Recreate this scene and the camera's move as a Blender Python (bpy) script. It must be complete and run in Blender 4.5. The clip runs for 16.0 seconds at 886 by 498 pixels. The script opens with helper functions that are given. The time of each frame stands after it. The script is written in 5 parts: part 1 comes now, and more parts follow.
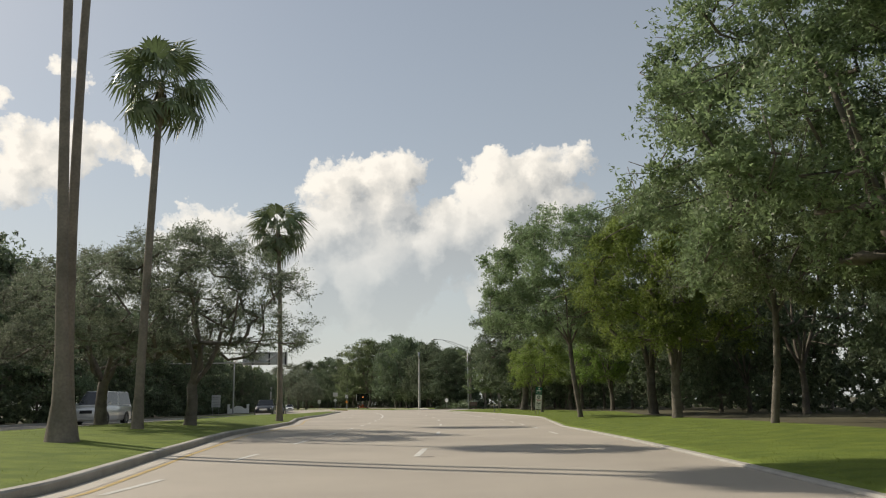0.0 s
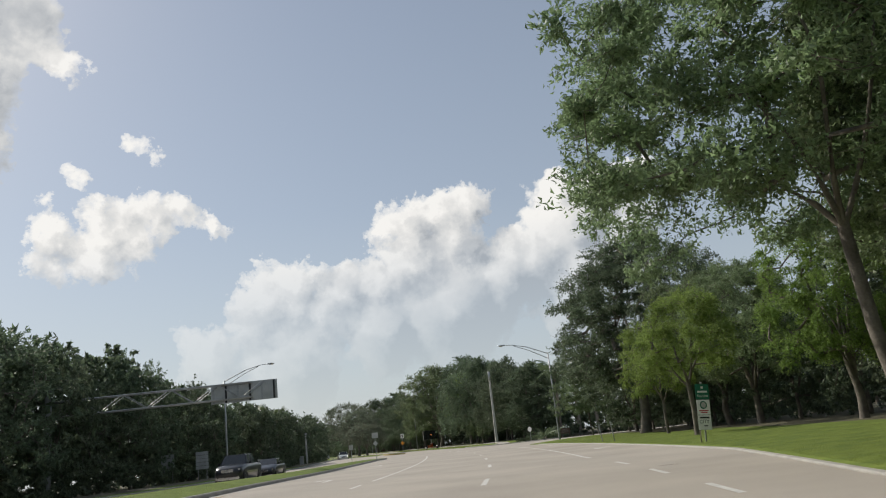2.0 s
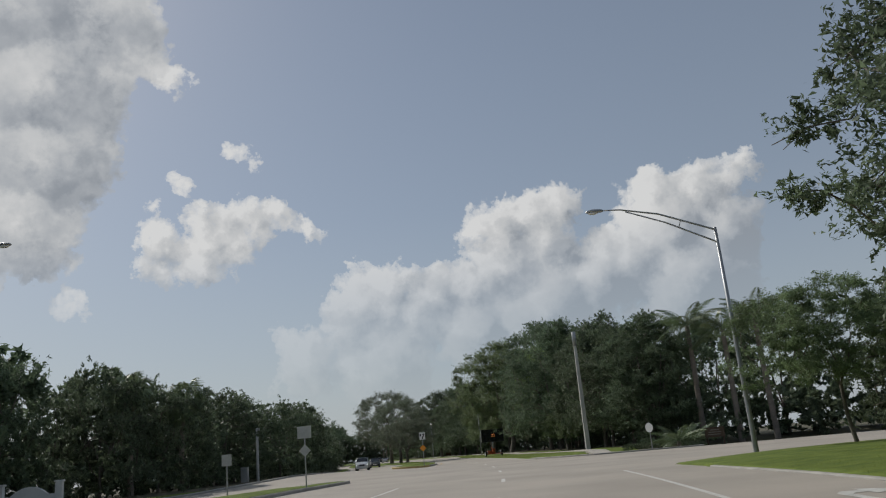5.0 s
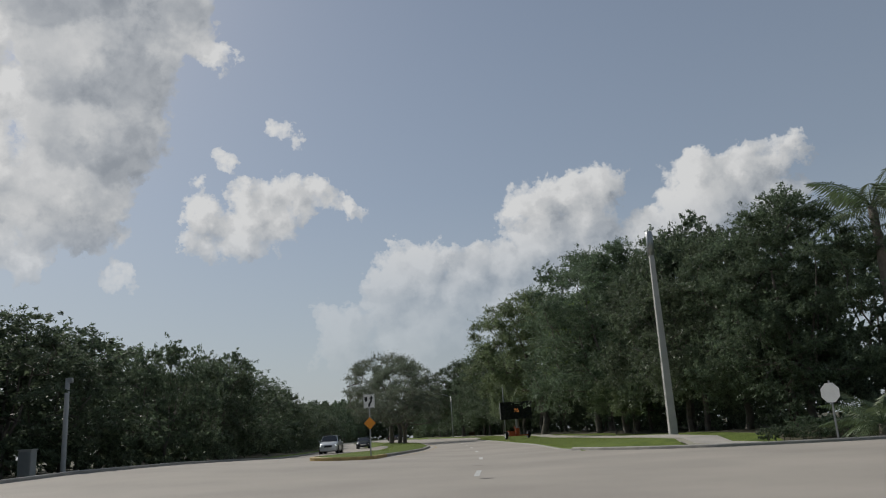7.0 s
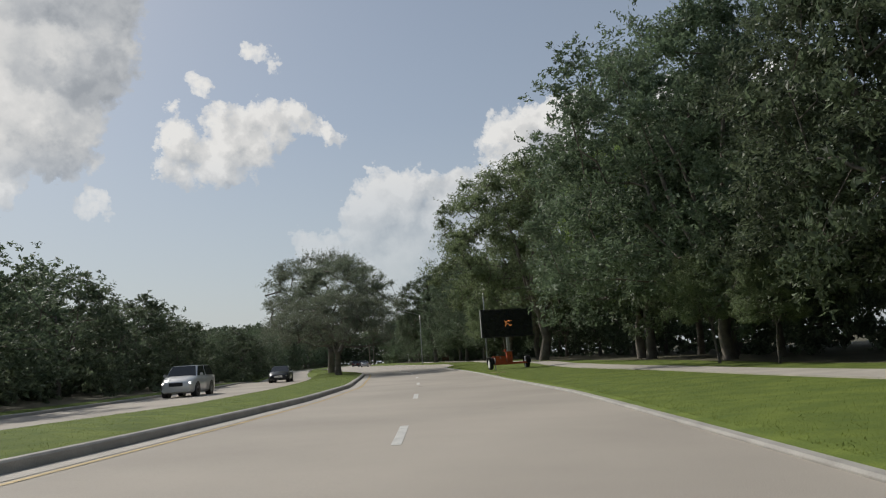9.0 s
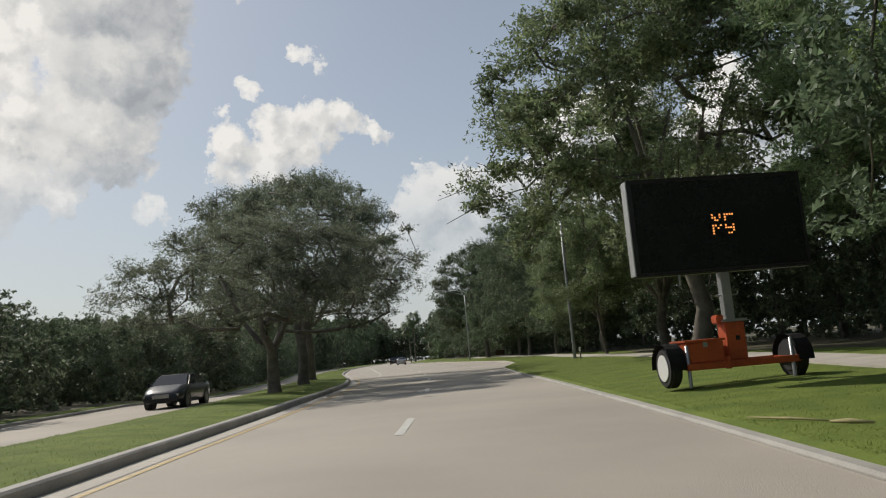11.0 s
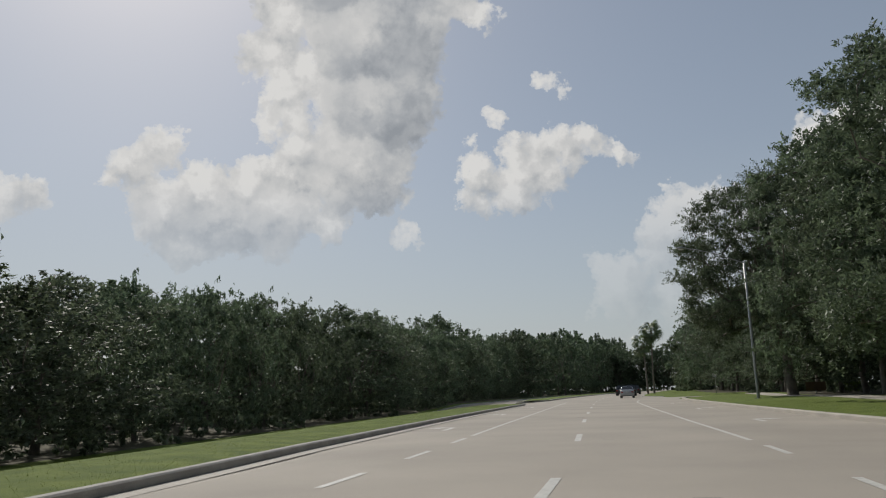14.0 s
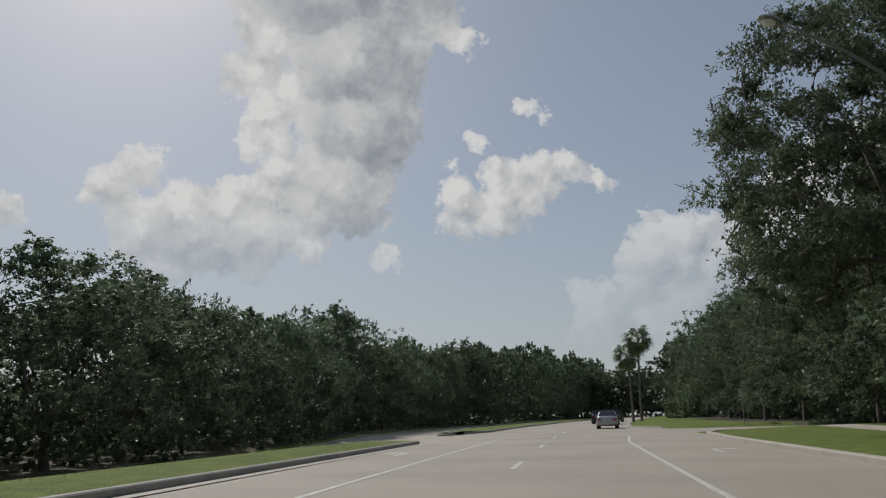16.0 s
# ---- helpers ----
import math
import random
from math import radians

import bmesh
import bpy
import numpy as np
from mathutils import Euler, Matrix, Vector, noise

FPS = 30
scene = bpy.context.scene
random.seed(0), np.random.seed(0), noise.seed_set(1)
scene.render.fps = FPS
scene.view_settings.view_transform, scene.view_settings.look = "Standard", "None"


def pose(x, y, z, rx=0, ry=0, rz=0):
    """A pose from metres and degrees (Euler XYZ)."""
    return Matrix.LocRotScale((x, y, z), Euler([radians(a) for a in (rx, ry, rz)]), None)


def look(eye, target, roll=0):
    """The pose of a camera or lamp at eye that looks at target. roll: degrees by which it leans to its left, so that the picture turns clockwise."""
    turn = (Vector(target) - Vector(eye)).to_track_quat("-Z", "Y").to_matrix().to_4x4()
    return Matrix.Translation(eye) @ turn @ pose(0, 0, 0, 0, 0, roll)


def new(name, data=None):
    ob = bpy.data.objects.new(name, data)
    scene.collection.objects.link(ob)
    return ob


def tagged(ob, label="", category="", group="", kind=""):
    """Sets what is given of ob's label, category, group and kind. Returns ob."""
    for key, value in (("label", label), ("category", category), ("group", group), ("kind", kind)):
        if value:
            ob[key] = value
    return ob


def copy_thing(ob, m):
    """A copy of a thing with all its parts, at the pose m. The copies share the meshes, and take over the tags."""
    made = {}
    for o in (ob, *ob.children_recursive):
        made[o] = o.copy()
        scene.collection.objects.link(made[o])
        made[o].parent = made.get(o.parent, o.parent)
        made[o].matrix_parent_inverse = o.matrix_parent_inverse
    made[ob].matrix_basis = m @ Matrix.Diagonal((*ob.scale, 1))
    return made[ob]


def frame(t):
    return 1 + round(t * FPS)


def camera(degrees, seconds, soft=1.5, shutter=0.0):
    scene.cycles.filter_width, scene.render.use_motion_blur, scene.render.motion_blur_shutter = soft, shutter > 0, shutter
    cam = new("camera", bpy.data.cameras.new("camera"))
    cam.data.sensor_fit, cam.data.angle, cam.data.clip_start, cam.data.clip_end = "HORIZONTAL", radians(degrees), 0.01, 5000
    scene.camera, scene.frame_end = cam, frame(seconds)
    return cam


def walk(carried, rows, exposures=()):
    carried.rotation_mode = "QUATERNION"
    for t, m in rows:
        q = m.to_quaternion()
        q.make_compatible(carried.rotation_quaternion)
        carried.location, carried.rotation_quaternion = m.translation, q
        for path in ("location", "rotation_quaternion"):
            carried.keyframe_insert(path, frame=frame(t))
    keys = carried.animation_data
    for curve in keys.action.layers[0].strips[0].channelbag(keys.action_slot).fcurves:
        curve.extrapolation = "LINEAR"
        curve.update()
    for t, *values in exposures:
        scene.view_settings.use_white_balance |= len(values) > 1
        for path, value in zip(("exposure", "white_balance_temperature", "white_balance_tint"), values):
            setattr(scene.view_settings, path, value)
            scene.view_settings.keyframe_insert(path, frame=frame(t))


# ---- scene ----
cam = camera(59.85, 16.0, soft=1.15)
PATH = [
    (0.0, pose(-0.000, 0.000, 1.147, 101.357, 1.049, 3.400)),
    (0.5, pose(-0.000, 8.432, 1.115, 104.727, 4.651, 9.333)),
    (1.0, pose(-0.179, 16.810, 1.142, 104.503, 6.423, 10.632)),
    (1.5, pose(-0.450, 25.092, 1.132, 103.930, 6.674, 9.681)),
    (2.0, pose(-0.820, 33.425, 1.173, 104.143, 6.145, 9.948)),
    (2.5, pose(-1.345, 41.986, 1.202, 104.545, 5.813, 10.738)),
    (3.0, pose(-1.993, 50.594, 1.169, 104.943, 4.900, 11.995)),
    (3.5, pose(-2.765, 59.402, 1.212, 105.181, 4.341, 13.587)),
    (4.0, pose(-3.763, 68.236, 1.219, 105.084, 4.536, 14.761)),
    (6.5, pose(-10.435, 110.116, 1.134, 104.178, 4.146, 18.764)),
    (7.0, pose(-12.219, 118.295, 1.096, 103.528, 3.335, 19.289)),
    (7.5, pose(-14.110, 126.481, 1.084, 101.969, 2.636, 19.144)),
    (8.0, pose(-16.367, 134.627, 1.183, 99.786, 2.835, 17.974)),
    (10.5, pose(-29.285, 176.399, 1.099, 97.734, 5.289, 19.443)),
    (11.0, pose(-32.236, 185.124, 1.106, 97.887, 4.879, 21.735)),
    (11.5, pose(-35.328, 194.056, 1.121, 98.136, 4.351, 23.025)),
    (12.0, pose(-38.560, 202.829, 1.121, 98.656, 4.005, 24.127)),
    (12.5, pose(-41.838, 211.371, 1.085, 99.112, 3.644, 25.287)),
    (13.0, pose(-45.186, 219.590, 1.159, 99.595, 2.487, 28.989)),
    (13.5, pose(-48.697, 227.491, 1.162, 100.309, 2.381, 34.555)),
    (14.0, pose(-52.396, 235.155, 1.192, 100.736, 2.005, 39.568)),
    (14.5, pose(-55.891, 242.796, 1.191, 100.839, 2.086, 41.508)),
    (15.0, pose(-59.686, 250.355, 1.157, 101.308, 2.151, 41.766)),
    (15.5, pose(-63.619, 257.870, 1.148, 102.121, 1.675, 40.704)),
    (16.0, pose(-67.618, 265.410, 1.186, 102.409, 1.432, 37.909)),
]
EXPOSURES = [(0.0, 0.22, 7200, 10), (0.5, 0.28, 6850, 10), (1.0, -0.02, 6550, 10), (1.5, 0.22, 6600, 10), (2.5, 0.0, 6600, 10), (3.0, -0.05, 6547, 10), (4.2, -0.28, 6420, 10), (6.5, -0.38, 6321, 10), (8.0, -0.36, 6450, 10), (10.4, 0.25, 6650, 10), (11.0, 0.0, 6725, 10), (11.5, 0.08, 6787, 10), (12.0, 0.38, 6850, 10), (12.5, 0.2, 6700, 10), (13.0, 0.05, 6550, 10), (13.4, -0.05, 6536, 10), (14.0, -0.32, 6516, 10), (14.6, -0.5, 6496, 10), (16.0, -0.43, 6450, 10)]
walk(cam, PATH, EXPOSURES)

# ---- sky, sun ----
SUN_AZ, SUN_EL = 63.0, 41.0          # degrees left of +y, degrees above the horizon


world = bpy.data.worlds.new("sky")
scene.world = world
world.use_nodes = True
wt = world.node_tree
wt.nodes.clear()
sky = wt.nodes.new("ShaderNodeTexSky")
sky.sky_type, sky.sun_disc = "NISHITA", False
sky.sun_elevation, sky.sun_rotation = radians(SUN_EL), radians(-SUN_AZ)
sky.air_density, sky.dust_density, sky.ozone_density = 1.0, 1.1, 1.6
coord = wt.nodes.new("ShaderNodeTexCoord")

# Cumulus clouds on the dome: heaped lobes (degrees left of +y, degrees up, degrees of radius), broken up by noise.
# Each heap is its own short list.
HEAPS = [
    # tall cumulus over the road
    [(6.3, 16.7, 1.7), (8.6, 16.2, 1.8), (12.5, 16.2, 1.5), (10.6, 15.6, 1.8), (7.5, 14.5, 2.3), (11.0, 13.0, 2.7), (14.1, 11.5, 2.3), (18.6, 13.0, 1.0), (16.5, 11.2, 2.3), (20.4, 10.7, 2.1), (22.7, 9.5, 1.6), (18.1, 9.7, 2.1), (26.2, 6.8, 2.1), (22.4, 6.4, 1.7)],
    # cumulus beside it
    [(-7.5, 17.6, 1.3), (-6.0, 16.9, 1.6), (-3.8, 16.3, 1.9), (-0.9, 16.7, 1.8), (-1.5, 14.5, 2.9), (1.6, 12.6, 2.5), (-4.8, 13.5, 2.9)],
    # small drifting cumulus
    [(28.0, 17.7, 1.1), (30.4, 17.3, 1.5), (33.4, 17.4, 1.3), (35.8, 16.0, 1.5), (36.4, 14.2, 1.1), (33.9, 14.8, 1.8), (31.0, 15.4, 1.6), (31.8, 16.6, 1.7), (33.2, 16.0, 1.7), (29.4, 16.5, 1.3), (27.0, 17.0, 0.9), (25.6, 16.9, 0.8), (24.6, 16.7, 0.4)],
    # scraps
    [(30.3, 22.4, 0.7), (29.6, 21.6, 0.5), (34.9, 20.2, 0.8), (36.8, 18.5, 0.6), (41.9, 15.0, 0.8)],
    # grey tower
    [(50.9, 27.7, 2.3), (52.3, 25.0, 1.8), (51.2, 22.6, 2.1), (52.3, 20.0, 1.5), (49.8, 18.2, 1.8), (44.4, 26.6, 4.6), (44.2, 21.8, 4.0), (45.7, 17.3, 3.6), (37.1, 27.9, 1.2), (39.4, 27.2, 1.7), (42.6, 17.2, 0.9), (42.4, 15.3, 0.7), (46.5, 32.0, 5.5), (41.0, 31.1, 3.8), (50.2, 20.4, 1.7), (49.8, 23.6, 1.9)],
    # heap left of the tower
    [(59.3, 17.6, 1.4), (61.6, 16.5, 1.6), (63.3, 15.4, 1.0), (57.1, 15.1, 1.8), (53.8, 15.5, 1.9), (50.4, 16.3, 1.9), (59.4, 13.2, 2.5), (55.9, 13.0, 2.9), (51.3, 13.3, 2.9), (57.8, 11.4, 1.9), (48.0, 12.4, 1.7)],
    # low heap
    [(68.3, 13.8, 1.3), (70.0, 13.0, 1.4), (71.6, 12.4, 1.7)],
    # low haze clouds
    [(41.6, 11.9, 0.9), (22.3, 11.0, 2.1), (20.1, 11.9, 1.9), (26.4, 7.4, 1.9)],
    # faint haze heaps low in the sky
    [(4.0, 11.5, 3.0), (-2.5, 10.0, 4.0), (13.5, 8.5, 3.2), (8.0, 9.5, 4.0), (20.0, 6.5, 3.0)],
    # tower's crest
    [(38.4, 29.2, 2.1), (35.6, 27.3, 1.3)],
]


def link(a, b):
    wt.links.new(a, b)


def maths(op, a, b=None, c=None):
    n = wt.nodes.new("ShaderNodeMath")
    n.operation = op
    for i, v in enumerate((a, b, c)):
        if v is None:
            continue
        if isinstance(v, (int, float)):
            n.inputs[i].default_value = v
        else:
            link(v, n.inputs[i])
    return n.outputs[0]


def cloud_noise(scale, detail, rough, vector):
    n = wt.nodes.new("ShaderNodeTexNoise")
    n.inputs["Scale"].default_value, n.inputs["Detail"].default_value, n.inputs["Roughness"].default_value = scale, detail, rough
    link(vector, n.inputs["Vector"])
    return n


def vmaths(op, a, b):
    n = wt.nodes.new("ShaderNodeVectorMath")
    n.operation = op
    for i, v in enumerate((a, b)):
        if isinstance(v, tuple):
            n.inputs[i].default_value = v
        else:
            link(v, n.inputs[i])
    return n


view = coord.outputs["Generated"]


def scaled(vector, k):
    n = wt.nodes.new("ShaderNodeVectorMath")
    n.operation = "SCALE"
    n.inputs["Scale"].default_value = k
    link(vector, n.inputs[0])
    return n.outputs[0]


wob, curl = cloud_noise(11, 5, 0.6, view), cloud_noise(38, 5, 0.62, view)
bend = vmaths("ADD", scaled(vmaths("SUBTRACT", wob.outputs["Color"], (0.5, 0.5, 0.5)).outputs[0], 0.06), scaled(vmaths("SUBTRACT", curl.outputs["Color"], (0.5, 0.5, 0.5)).outputs[0], 0.035)).outputs[0]
bent = vmaths("ADD", view, bend).outputs[0]
SUN_DIR = (-math.sin(radians(SUN_AZ)) * math.cos(radians(SUN_EL)), math.cos(radians(SUN_AZ)) * math.cos(radians(SUN_EL)), math.sin(radians(SUN_EL)))


def heaped(vector):
    """How deep inside the clouds a direction lies: 0 at their outline."""
    deep = None
    for lobes in HEAPS:
        for yaw, up, r in lobes:
            c = (-math.sin(radians(yaw)) * math.cos(radians(up)), math.cos(radians(yaw)) * math.cos(radians(up)), math.sin(radians(up)))
            d = vmaths("DISTANCE", vector, c).outputs["Value"]
            v = maths("MULTIPLY_ADD", d, -1.0 / radians(2.2), radians(r) * 1.2 / radians(2.2))
            deep = v if deep is None else maths("SMOOTH_MAX", deep, v, 0.35)
    return deep


fray = cloud_noise(70, 6, 0.68, view)


def billows(vector):
    """Cauliflower heads at two sizes: 0 between them, towards 1 on their crests."""
    total = None
    for size, weight in ((21.0, 0.62), (52.0, 0.38)):
        n = wt.nodes.new("ShaderNodeTexVoronoi")
        n.feature = "SMOOTH_F1"
        n.inputs["Scale"].default_value, n.inputs["Smoothness"].default_value = size, 0.35
        link(vector, n.inputs["Vector"])
        v = maths("MULTIPLY_ADD", n.outputs["Distance"], -weight, weight * 0.9)
        total = v if total is None else maths("ADD", total, v)
    return total


crest = billows(bent)
crest_sunward = billows(vmaths("ADD", bent, tuple(0.010 * c for c in SUN_DIR)).outputs[0])
heap = maths("ADD", heaped(bent), maths("ADD", maths("MULTIPLY", maths("SUBTRACT", fray.outputs["Fac"], 0.5), 0.8), maths("ADD", maths("MULTIPLY", maths("SUBTRACT", wob.outputs["Fac"], 0.5), 0.8), maths("MULTIPLY", maths("SUBTRACT", crest, 0.42), 0.75))))
sunward = heaped(vmaths("ADD", bent, tuple(0.030 * c for c in SUN_DIR)).outputs[0])
grain = maths("MULTIPLY_ADD", maths("SUBTRACT", crest, crest_sunward), 1.3, maths("MULTIPLY", maths("SUBTRACT", curl.outputs["Fac"], 0.5), 0.25))
relief = maths("ADD", maths("MULTIPLY", maths("SUBTRACT", heaped(bent), sunward), 1.35), maths("MULTIPLY", grain, maths("MAXIMUM", maths("MULTIPLY_ADD", heap, -0.45, 1.0), 0.22)))


def ramp(value, stops):
    n = wt.nodes.new("ShaderNodeValToRGB")
    while len(n.color_ramp.elements) < len(stops):
        n.color_ramp.elements.new(0.5)
    for e, (p, col) in zip(n.color_ramp.elements, stops):
        e.position, e.color = p, (*col, 1)
    link(value, n.inputs["Fac"])
    return n.outputs["Color"]


cover = ramp(heap, [(0.0, (0, 0, 0)), (0.09, (0.55, 0.55, 0.55)), (0.30, (0.94, 0.94, 0.94))])
sep = wt.nodes.new("ShaderNodeSeparateXYZ")
link(view, sep.inputs[0])
veil = ramp(sep.outputs["Z"], [(0.06, (0.1, 0.1, 0.1)), (0.17, (0.45, 0.45, 0.45)), (0.27, (1, 1, 1))])
cover = maths("MULTIPLY", cover, veil)
# sunward flanks and thin rims are white, the hearts and the far flanks grey
depth = maths("MULTIPLY", maths("MINIMUM", heap, 1.7), 0.34)
shade = ramp(maths("MULTIPLY", maths("ADD", maths("SUBTRACT", 0.60, depth), relief), 0.8), [(0.0, (0.34, 0.365, 0.395)), (0.28, (0.48, 0.50, 0.52)), (0.6, (0.65, 0.655, 0.65)), (0.8, (0.74, 0.735, 0.72)), (1.0, (0.86, 0.85, 0.825))])
haze = ramp(sep.outputs["Z"], [(0.0, (0.85, 0.85, 0.85)), (0.10, (0.66, 0.66, 0.66)), (0.30, (0.40, 0.40, 0.40)), (0.55, (0.30, 0.30, 0.30))])
lit = wt.nodes.new("ShaderNodeVectorMath")
lit.operation = "SCALE"
lit.inputs["Scale"].default_value = 0.080
link(sky.outputs[0], lit.inputs[0])


def mixed(fac, a, b):
    n = wt.nodes.new("ShaderNodeMix")
    n.data_type = "RGBA"
    link(fac, n.inputs["Factor"])
    for v, key in ((a, "A"), (b, "B")):
        if isinstance(v, tuple):
            n.inputs[key].default_value = (*v, 1)
        else:
            link(v, n.inputs[key])
    return n.outputs["Result"]


thin = mixed(haze, lit.outputs[0], (0.51, 0.56, 0.598))
bg = wt.nodes.new("ShaderNodeBackground")
out = wt.nodes.new("ShaderNodeOutputWorld")
link(mixed(cover, thin, shade), bg.inputs["Color"])
link(bg.outputs[0], out.inputs["Surface"])

sun = new("sun", bpy.data.lights.new("sun", "SUN"))
sun.data.energy, sun.data.angle, sun.data.color = 3.3, radians(0.6), (1.0, 0.95, 0.87)
sun.matrix_basis = look((-math.sin(radians(SUN_AZ)) * math.cos(radians(SUN_EL)) * 100, math.cos(radians(SUN_AZ)) * math.cos(radians(SUN_EL)) * 100, math.sin(radians(SUN_EL)) * 100), (0, 0, 0))

# ---- materials ----
def material(name, colour, rough=0.7, vary=0.25, scale=3.0, bump=0.2, bump_scale=40.0, metal=0.0, second=None, island=0.0, rnd=0.0, translucent=0.0, spec=0.5, patch=0.0):
    """A surface with variation at two scales: broad patches and fine grain."""
    m = bpy.data.materials.new(name)
    m.use_nodes = True
    nt = m.node_tree
    bsdf = nt.nodes["Principled BSDF"]
    bsdf.inputs["Roughness"].default_value = rough
    bsdf.inputs["Metallic"].default_value = metal
    bsdf.inputs["Specular IOR Level"].default_value = spec
    co = nt.nodes.new("ShaderNodeTexCoord")
    big, fine = nt.nodes.new("ShaderNodeTexNoise"), nt.nodes.new("ShaderNodeTexNoise")
    geo = nt.nodes.new("ShaderNodeNewGeometry")
    big.inputs["Scale"].default_value, big.inputs["Detail"].default_value = scale, 5
    fine.inputs["Scale"].default_value, fine.inputs["Detail"].default_value = bump_scale, 4
    for n in (big, fine):
        nt.links.new(geo.outputs["Position"] if patch else co.outputs["Object"], n.inputs["Vector"])
    ramp = nt.nodes.new("ShaderNodeValToRGB")
    dark = tuple(c * (1 - vary) for c in colour[:3]) if second is None else second
    ramp.color_ramp.elements[0].position, ramp.color_ramp.elements[1].position = 0.32, 0.68
    ramp.color_ramp.elements[0].color, ramp.color_ramp.elements[1].color = (*dark, 1), (*colour[:3], 1)
    nt.links.new(big.outputs["Fac"], ramp.inputs["Fac"])
    mix = nt.nodes.new("ShaderNodeMix")
    mix.data_type, mix.blend_type = "RGBA", "MULTIPLY"
    mix.inputs["Factor"].default_value = 1.0
    nt.links.new(ramp.outputs["Color"], mix.inputs["A"])
    rng = nt.nodes.new("ShaderNodeMapRange")
    rng.inputs["From Min"].default_value, rng.inputs["From Max"].default_value = 0.25, 0.75
    rng.inputs["To Min"].default_value, rng.inputs["To Max"].default_value = 1 - vary * 0.6, 1 + vary * 0.4
    nt.links.new(fine.outputs["Fac"], rng.inputs["Value"])
    nt.links.new(rng.outputs["Result"], mix.inputs["B"])
    colour_out = mix.outputs["Result"]
    if island or rnd:
        info = nt.nodes.new("ShaderNodeObjectInfo")
        hsv = nt.nodes.new("ShaderNodeHueSaturation")
        add = nt.nodes.new("ShaderNodeMath")
        add.operation = "MULTIPLY_ADD"
        add.inputs[1].default_value, add.inputs[2].default_value = island, 1 - island / 2
        nt.links.new(geo.outputs["Random Per Island"], add.inputs[0])
        ad2 = nt.nodes.new("ShaderNodeMath")
        ad2.operation = "MULTIPLY_ADD"
        ad2.inputs[1].default_value = rnd
        nt.links.new(info.outputs["Random"], ad2.inputs[0])
        nt.links.new(add.outputs[0], ad2.inputs[2])
        sub = nt.nodes.new("ShaderNodeMath")
        sub.operation, sub.inputs[1].default_value = "SUBTRACT", rnd / 2
        nt.links.new(ad2.outputs[0], sub.inputs[0])
        hue = nt.nodes.new("ShaderNodeMapRange")
        hue.inputs["To Min"].default_value, hue.inputs["To Max"].default_value = 0.485, 0.512
        nt.links.new(info.outputs["Random"], hue.inputs["Value"])
        nt.links.new(hue.outputs["Result"], hsv.inputs["Hue"])
        nt.links.new(sub.outputs[0], hsv.inputs["Value"])
        nt.links.new(colour_out, hsv.inputs["Color"])
        colour_out = hsv.outputs["Color"]
    nt.links.new(colour_out, bsdf.inputs["Base Color"])
    if bump:
        b = nt.nodes.new("ShaderNodeBump")
        b.inputs["Strength"].default_value, b.inputs["Distance"].default_value = bump, 0.02
        nt.links.new(fine.outputs["Fac"], b.inputs["Height"])
        nt.links.new(b.outputs["Normal"], bsdf.inputs["Normal"])
    if translucent:
        tr = nt.nodes.new("ShaderNodeBsdfTranslucent")
        nt.links.new(colour_out, tr.inputs["Color"])
        ms = nt.nodes.new("ShaderNodeMixShader")
        ms.inputs["Fac"].default_value = translucent
        nt.links.new(bsdf.outputs[0], ms.inputs[1])
        nt.links.new(tr.outputs[0], ms.inputs[2])
        nt.links.new(ms.outputs[0], nt.nodes["Material Output"].inputs["Surface"])
    return m


GRASS = material("grass", (0.172, 0.222, 0.043), 0.9, 0.6, 1.3, 0.9, 46, second=(0.105, 0.150, 0.030), patch=1, spec=0.2)
BLADES = material("grass_blades", (0.22, 0.29, 0.065), 0.7, 0.4, 1.1, 0, 30, island=0.4, translucent=0.5, patch=1, spec=0.2)
EARTH_AND_SHADE = material("forest_floor_and_shade", (0.105, 0.095, 0.05), 0.9, 0.4, 0.8, 0.5, 12, patch=1)
ROAD = material("worn_pale_asphalt", (0.43, 0.385, 0.325), 0.82, 0.20, 0.22, 0.35, 60, patch=1)
CONCRETE = material("kerb_concrete", (0.42, 0.40, 0.36), 0.8, 0.25, 1.6, 0.3, 50, patch=1)
SIDEWALK = material("sidewalk_concrete", (0.50, 0.46, 0.40), 0.8, 0.2, 0.9, 0.2, 60, patch=1)
WHITE_LINE = material("white_road_paint", (0.66, 0.65, 0.60), 0.6, 0.25, 5, 0.2, 70, patch=1)
YELLOW_LINE = material("yellow_road_paint", (0.56, 0.40, 0.15), 0.6, 0.3, 5, 0.2, 70, patch=1)
STRAW = material("dry_straw", (0.50, 0.42, 0.22), 0.9, 0.3, 5, 0, 30)
BARK = material("oak_bark", (0.20, 0.175, 0.145), 0.9, 0.45, 2.5, 0.8, 22)
PALM_BARK = material("palm_bark", (0.27, 0.23, 0.19), 0.9, 0.35, 1.5, 0.6, 14)
OAK_LEAF = material("oak_leaves", (0.255, 0.335, 0.17), 0.5, 0.35, 0.5, 0, 8, island=0.8, rnd=0.25, translucent=0.45, spec=0.45)
DARK_LEAF = material("woodland_leaves", (0.165, 0.218, 0.13), 0.55, 0.35, 0.4, 0, 8, island=0.8, rnd=0.35, translucent=0.42, spec=0.35)
GREY_LEAF = material("grey_green_leaves", (0.215, 0.25, 0.175), 0.55, 0.3, 0.5, 0, 8, island=0.7, rnd=0.2, translucent=0.48, spec=0.3)
